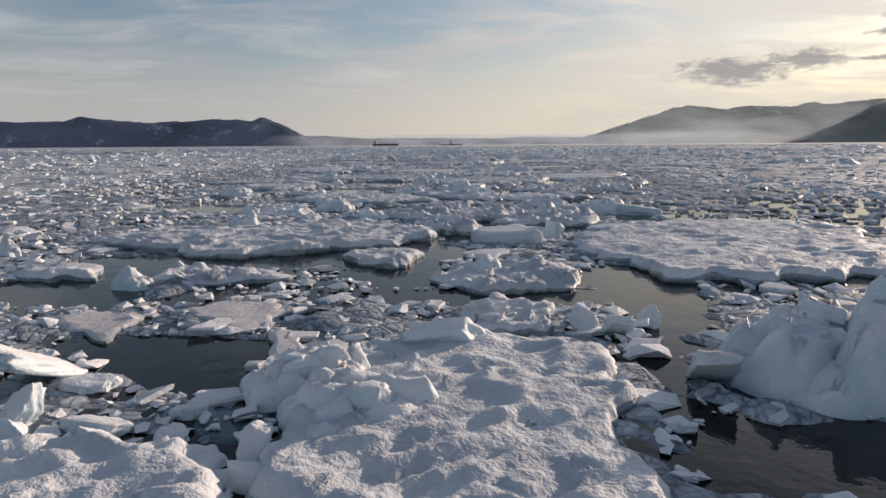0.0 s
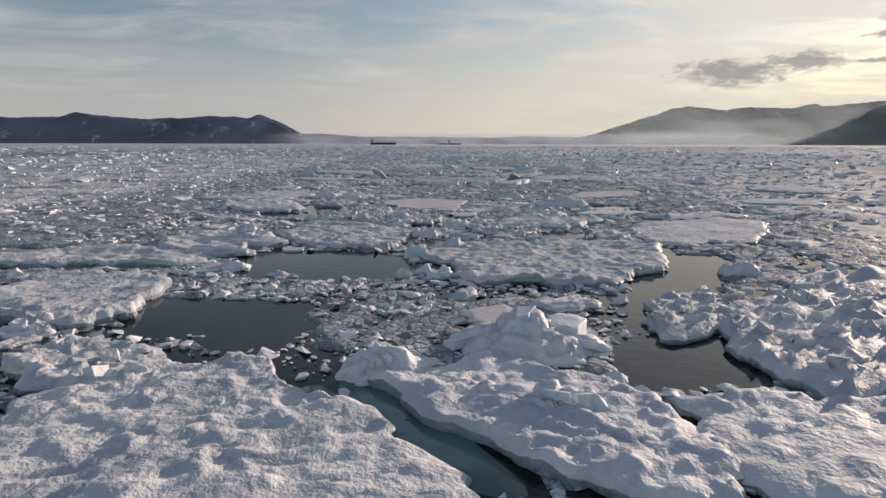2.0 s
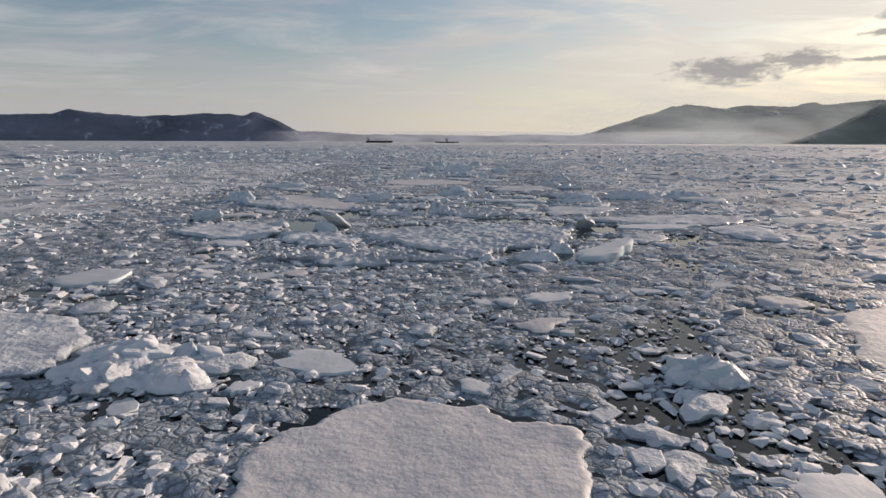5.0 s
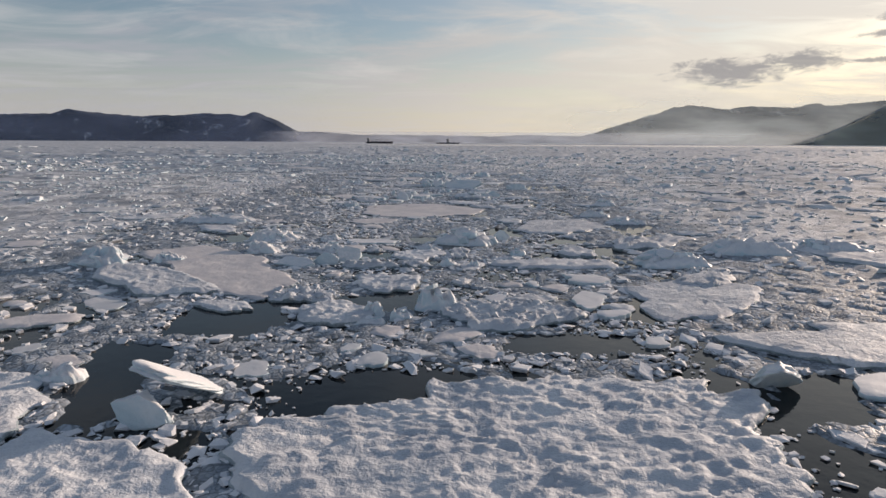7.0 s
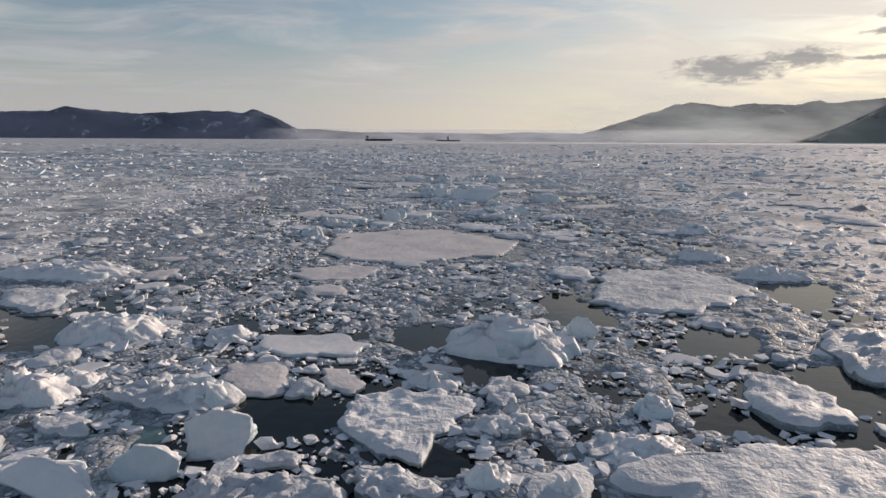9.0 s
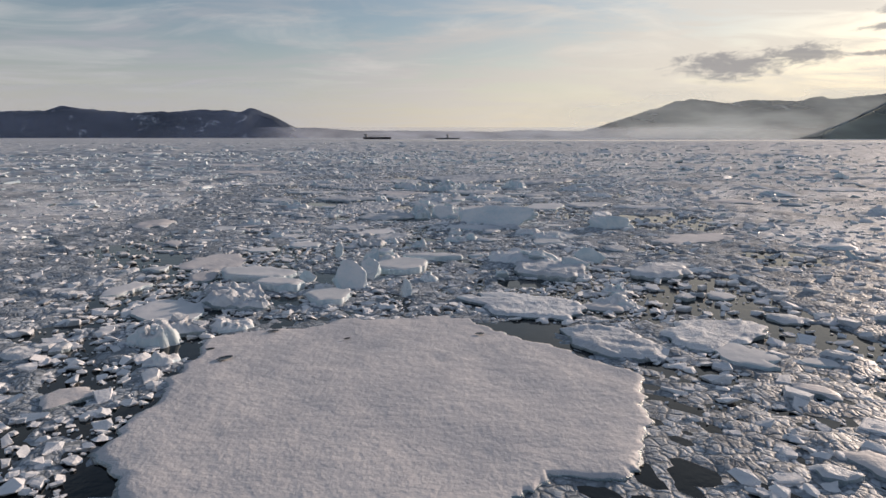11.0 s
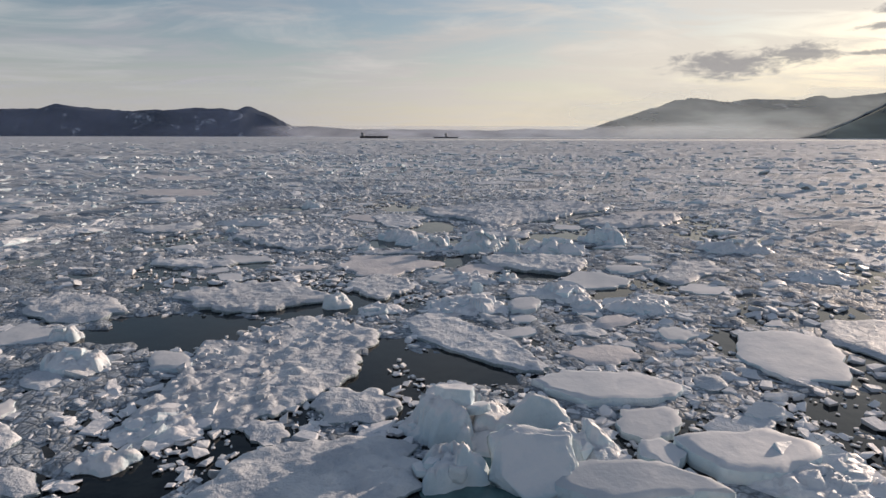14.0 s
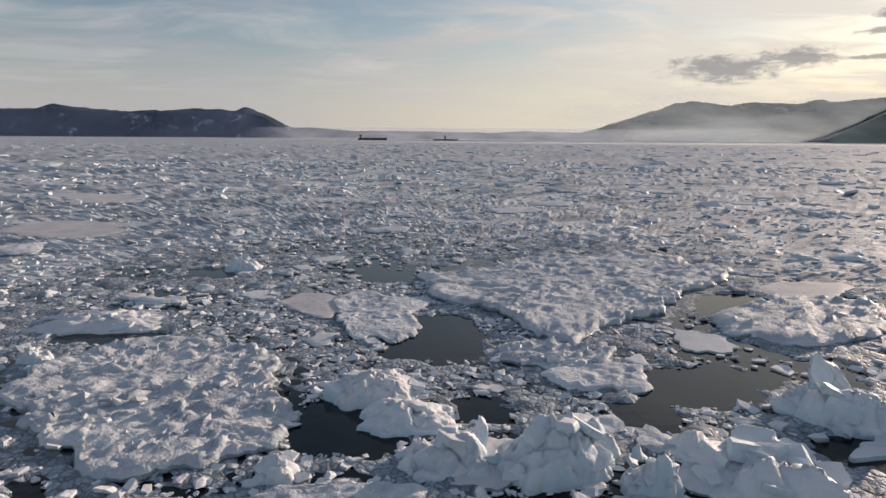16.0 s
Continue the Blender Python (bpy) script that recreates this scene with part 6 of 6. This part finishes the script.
def flat_pieces():
    """Many small flat pieces between the floes, joined."""
    rng = np.random.default_rng(77)
    mats = [SNOW, PAN, PLATE, EDGE, BLOCK]
    V, F, M, base, made = [], [], [], 0, 0
    x, y = sow(rng, 12000, 0, 15)
    for px, py in zip(x, y):
        ln = float(np.clip(rng.lognormal(0.2, 0.45), 0.6, 3.0))
        wd = ln * rng.uniform(0.55, 0.95)
        r = (ln + wd) / 4.6
        ax = px + r * np.array([0, 1, -1, 0, 0, 0.7, -0.7, 0.7, -0.7])
        ay = py + r * np.array([0, 0, 0, 1, -1, 0.7, -0.7, -0.7, 0.7])
        if made >= 330 or inside(FLOES, ax, ay, 0.05).any() or inside(LEADS, ax, ay).any():
            continue
        style = ("pan", "plate", "drifted", "plate", "drifted")[int(rng.integers(5))]
        turn, power, taper, skew = rng.uniform(0, 180), rng.uniform(3.0, 7.0), rng.uniform(-0.3, 0.3), rng.uniform(-0.4, 0.4)
        if off_way(np.array([px]), np.array([py]))[0] < 3.5:
            ice_floe(px, py, ln, wd, turn, power, taper, skew, rng.uniform(0.07, 0.17), 0.1 if style == "drifted" else 0.04, 0.35, style, 3000 + made * 11, cell=0.17)
            made += 1
            continue
        m = np.array(pose(px, py, 0, 0, 0, turn))
        for me in floe_meshes(ln, wd, power, taper, skew, rng.uniform(0.07, 0.17), 0.1 if style == "drifted" else 0.04, 0.35, 3000 + made * 11, style, 0.18):
            v, f = np.empty(len(me.vertices) * 3, np.float32), np.empty(len(me.loops), np.int32)
            me.vertices.foreach_get("co", v)
            me.loops.foreach_get("vertex_index", f)
            V.append(v.reshape(-1, 3) @ m[:3, :3].T + m[:3, 3])
            F.append(f.reshape(-1, 4) + base)
            M.append(np.full(len(f) // 4, mats.index(me.materials[0]), np.int32))
            base += len(V[-1])
            bpy.data.meshes.remove(me)
        FLOES.append((px, py, ln, wd, radians(turn), power, taper, skew))
        TOPS.append((0.1, 0.05, style))
        made += 1
    me = mesh_from("flat_ice_pieces", np.concatenate(V), np.concatenate(F), SNOW)
    for mat in mats[1:]:
        me.materials.append(mat)
    me.polygons.foreach_set("material_index", np.concatenate(M))
    tagged(new("flat_ice_pieces", me), "small flat broken ice pieces between the floes", "ice", kind="stuff")


def sow(rng, count, near, far):
    """Places strewn evenly on both sides of the line flown over, between two distances from it."""
    way = (WAY_B - WAY_A) / np.linalg.norm(WAY_B - WAY_A)
    s = rng.uniform(20, np.linalg.norm(WAY_B - WAY_A) + far, count)
    d = rng.uniform(-far, far, count)
    x, y = WAY_A[0] + s * way[0] + d * way[1], WAY_A[1] + s * way[1] - d * way[0]
    off = off_way(x, y)
    keep = (off >= near) & (off < far)
    return x[keep], y[keep]


flat_pieces()


def pack(x, y):
    """How closely the brash is packed: patches of dense rubble and of open water."""
    return (0.45 + 0.55 * np.clip((fbm(x / 5.0, y / 5.0, 61, 3) - 0.30) * 4.2, 0, 1)) * np.clip((fbm(x / 1.3, y / 1.3, 67, 2) - 0.04) * 3.2, 0, 1)


def brash():
    rng = np.random.default_rng(33)
    plates = [slab_shape(rng, int(rng.integers(4, 7))) for n in range(10)]
    chips = [chip_shape(rng) for n in range(24)]
    worn = [chip_shape(rng, True) for n in range(24)]
    # fine rubble close to the line
    for name, count, reach, low, high, shapes, tilt in (
            ("brash_ice", 52000, (0, 10), 0.03, 0.11, chips, 0.4), ("brash_lumps", 34000, (0, 10), 0.07, 0.30, worn, 0.25),
            ("brash_rubble", 50000, (9, 30), 0.05, 0.34, chips + plates, 0.25), ("brash_plates", 24000, (0, 16), 0.06, 0.26, plates, 0.25),
            ("broken_plates", 2600, (0, 24), 0.20, 0.60, plates, 0.12)):
        x, y = sow(rng, count, *reach)
        keep = (rng.random(len(x)) < pack(x, y)) & ~inside(LEADS, x, y) & ~inside(FLOES, x, y, -0.05)
        x, y = x[keep], y[keep]
        s = low + (high - low) * rng.random(len(x)) ** 2.4
        flat = 0.34 if shapes is not plates else 0.13 if high > 0.5 else 0.22
        sizes = np.stack([s * rng.uniform(0.8, 1.4, len(x)), s * rng.uniform(0.6, 1.0, len(x)), s * flat * rng.uniform(0.6, 1.2, len(x))], -1)
        strewn(name, shapes, np.stack([x, y, 0.02 + sizes[:, 2] * rng.uniform(0.0, 0.7, len(x))], -1), sizes, tilt, BRASH, rng, False,
               "broken brash ice drifting between the floes")
    # lumps lying on the rubble-strewn floes
    X, Y, Z = [], [], []
    for (fx, fy, ln, wd, turn, power, taper, skew), (thick, relief, style) in zip(FLOES, TOPS):
        if style != "blocky" or off_way(np.array([fx]), np.array([fy]))[0] > 16:
            continue
        n = int(min(260, ln * wd * 7))
        b = rng.uniform(-0.9, 0.9, n)
        a = rng.uniform(-0.9, 0.9, n)
        keep = (np.abs(a) ** power + np.abs(b) ** power < 0.75) & (fbm(a * ln / 3 + fx, b * wd / 3 + fy, 5, 2) > 0.45)
        a, b = a[keep], b[keep]
        u, v = a * ln / 2 * (1 + taper * b) + skew * b * wd / 2, b * wd / 2
        X.append(fx + u * math.cos(turn) - v * math.sin(turn))
        Y.append(fy + u * math.sin(turn) + v * math.cos(turn))
        Z.append(np.full(len(u), thick + 0.1 * relief))
    X, Y, Z = np.concatenate(X), np.concatenate(Y), np.concatenate(Z)
    s = 0.05 + 0.17 * rng.random(len(X)) ** 2.5
    sizes = np.stack([s * rng.uniform(0.9, 1.5, len(X)), s * rng.uniform(0.7, 1.1, len(X)), s * rng.uniform(0.4, 0.9, len(X))], -1)
    strewn("snow_lumps", chips + plates[:3], np.stack([X, Y, Z + 0.2 * sizes[:, 2]], -1), sizes, 0.4, SNOW, rng, False, "loose snowy lumps lying on the floes")
    # coarser rubble farther off
    for name, count, reach, low, high, shapes in (
            ("rubble_ice_mid", 28000, (22, 62), 0.08, 0.36, chips + plates), ("rubble_ice_far", 24000, (55, 170), 0.12, 0.85, chips + plates)):
        x, y = sow(rng, count, *reach)
        keep = (rng.random(len(x)) < pack(x, y) + 0.15) & ~inside(LEADS, x, y) & ~inside(FLOES, x, y, -0.1)
        x, y = x[keep], y[keep]
        s = low + (high - low) * rng.random(len(x)) ** 2.5
        sizes = np.stack([s * rng.uniform(0.9, 1.8, len(x)), s * rng.uniform(0.7, 1.2, len(x)), s * rng.uniform(0.15, 0.45, len(x))], -1)
        strewn(name, shapes, np.stack([x, y, 0.03 + sizes[:, 2] * rng.uniform(0.0, 0.6, len(x))], -1), sizes, 0.35, BLOCK, rng, False,
               "broken rubble of ice in the pack")


brash()


def far_heaps():
    """Low heaps of pushed-up ice off the line and beyond, joined."""
    rng = np.random.default_rng(58)
    shapes = []
    for n in range(14):
        v, f = lump_shape(3, rng, 8, 0.30)
        shapes.append((v, f[v[f][:, :, 2].max(1) > -0.25]))
    low_shapes = [lump_shape(1, rng, 6, 0.3) for n in range(10)]
    for count, reach, low, high in ((150, (13, 40), 0.4, 1.5), (380, (38, 170), 0.6, 2.6), (2600, (150, 620), 1.2, 4.0)):
        x, y = sow(rng, count, *reach)
        keep = ~inside(LEADS, x, y, 0.3) & ~inside(FLOES, x, y)
        x, y = x[keep], y[keep]
        s = low + (high - low) * rng.random(len(x)) ** 2
        sizes = np.stack([s * rng.uniform(0.9, 1.7, len(x)), s * rng.uniform(0.5, 0.8, len(x)), s ** 0.7 * rng.uniform(0.22, 0.42, len(x))], -1)
        strewn("far_heaps", low_shapes if reach[0] > 100 else shapes, np.stack([x, y, 0.1 * sizes[:, 2]], -1), sizes, 0.08, BLOCK, rng, False, "pushed-up heaps of snowy ice in the pack")


far_heaps()


def rubble_height(X, Y, size, seed):
    """Height of packed rubble over the water; size: metres across a typical plate."""
    wx, wy = X + 0.5 * size * (fbm(X / size, Y / size, seed + 20, 2) - 0.5), Y + 0.5 * size * (fbm(X / size + 40, Y / size, seed + 21, 2) - 0.5)
    joint, high, lean = cells(wx / size, wy / size, seed)
    fine, fhigh, flean = cells(wx / (0.42 * size) + 9, wy / (0.42 * size), seed + 30)
    Z = 0.03 + 0.20 * high ** 2.5 + 0.42 * lean * size ** 0.6
    small = 0.02 + 0.12 * fhigh ** 1.5 + 0.30 * flean * (0.42 * size) ** 0.6
    Z = np.where(high > 0.55, Z, small)
    edge = np.where(high > 0.55, joint, fine)
    Z = Z - 0.21 * (1 - fade(edge, 0.0, 0.24))
    gap = fbm(X / (6 * size), Y / (6 * size), seed + 50, 3)
    return Z + 0.02 - 0.5 * (1 - fade(gap, 0.30, 0.42))


def keep_open(X, Y, Z):
    wx, wy = X + 0.7 * (fbm(X / 0.9, Y / 0.9, 91, 3) - 0.5), Y + 0.7 * (fbm(X / 0.9 + 30, Y / 0.9, 92, 3) - 0.5)
    Z = np.where(inside(LEADS, wx, wy), -0.12, Z)
    return np.where(inside(FLOES, X, Y, -0.1), np.minimum(Z, 0.02), Z)


def drop_sunk(V, F, low=-0.06):
    """Leaves out the faces that lie wholly under water."""
    return F[(V[F][:, :, 2] > low).any(1)]


def near_rubble():
    along = WAY_B - WAY_A
    long = np.linalg.norm(along)
    a = along / long
    n = np.array([a[1], -a[0]])
    s, d = np.arange(22, long + 27.5, 0.3), np.concatenate([-np.geomspace(27, 12.2, 44), np.arange(-12, 12.1, 0.3), np.geomspace(12.2, 27, 44)])
    S, D = np.meshgrid(s, d, indexing="ij")
    X, Y = WAY_A[0] + S * a[0] + D * n[0], WAY_A[1] + S * a[1] + D * n[1]
    Z = keep_open(X, Y, 0.035 * fade(np.abs(D), 6, 13) + 0.5 * np.where(np.abs(D) < 15, rubble_height(X, Y, 0.62, 101), rubble_height(X, Y, 0.9, 131)))
    Z = np.where(off_way(X, Y) > 19 + 9 * fbm(X / 7, Y / 7, 88, 3), -0.4, Z)
    V = np.stack([X, Y, Z], -1).reshape(-1, 3)
    F = drop_sunk(V, quads(len(s), len(d), False)[:, ::-1])
    tagged(new("packed_rubble", mesh_from("packed_rubble", V, F, SLUSH)), "packed broken ice between the floes", "ice", kind="stuff")


near_rubble()


def far_ice():
    """The pack beyond, out to the far shore."""
    rng = np.random.default_rng(5)
    way = (WAY_B - WAY_A) / np.linalg.norm(WAY_B - WAY_A)
    nl = np.array([-way[1], way[0]])
    side = np.linspace(0, 1, 230)[:, None]
    a0 = math.atan2(nl[1], nl[0])
    ang = np.linspace(a0 - 0.004, a0 - math.pi + 0.004, 400)
    base = np.concatenate([WAY_A + side * (WAY_B - WAY_A), np.repeat(WAY_B[None], 400, 0), WAY_B + side * (WAY_A - WAY_B)])
    out = np.concatenate([np.repeat(nl[None], 230, 0), np.stack([np.cos(ang), np.sin(ang)], -1), np.repeat(-nl[None], 230, 0)])
    d = np.exp(np.linspace(math.log(18.5), math.log(3950), 160))
    P = base[None] + out[None] * d[:, None, None]
    X, Y = P[..., 0], P[..., 1]
    D = np.repeat(d[:, None], X.shape[1], 1)
    near = D < 70
    Z = np.where(near, 0.7 * rubble_height(X, Y, 1.1, 131), rubble_height(X, Y, 4.0, 161) * 0.7 + 0.08)
    rough = fbm(X / 14, Y / 14, 75, 3)
    calm = 1 - 0.9 * fade(D, 900, 1800)
    spike = np.where(D < 120, np.clip(fbm(X / 1.1, Y / 1.1, 77, 2) * 1.9 - 0.75, 0, 1) ** 2, rng.random(X.shape) ** 5)
    Z = Z + np.where(D < 120, 0.38, 0.6) * spike * np.clip((rough - 0.36) * 4, 0.03, 1) * calm
    Z = np.maximum(Z, 0.012)
    Z = Z * fade(D, 14, 30) - 0.04 * (1 - fade(D, 19, 26))
    Z = np.where(D > 1500, np.maximum(Z, 0.03 + 0.05 * rough), Z)
    Z[:52] = keep_open(X[:52], Y[:52], Z[:52])
    V = np.stack([X, Y, Z], -1).reshape(-1, 3)
    F = drop_sunk(V, quads(len(d), X.shape[1], False)[:, ::-1])
    tagged(new("far_pack_ice", mesh_from("far_pack_ice", V, F, FARPACK, False)), "rough pack ice reaching to the far shore", "pack ice", kind="stuff")


far_ice()
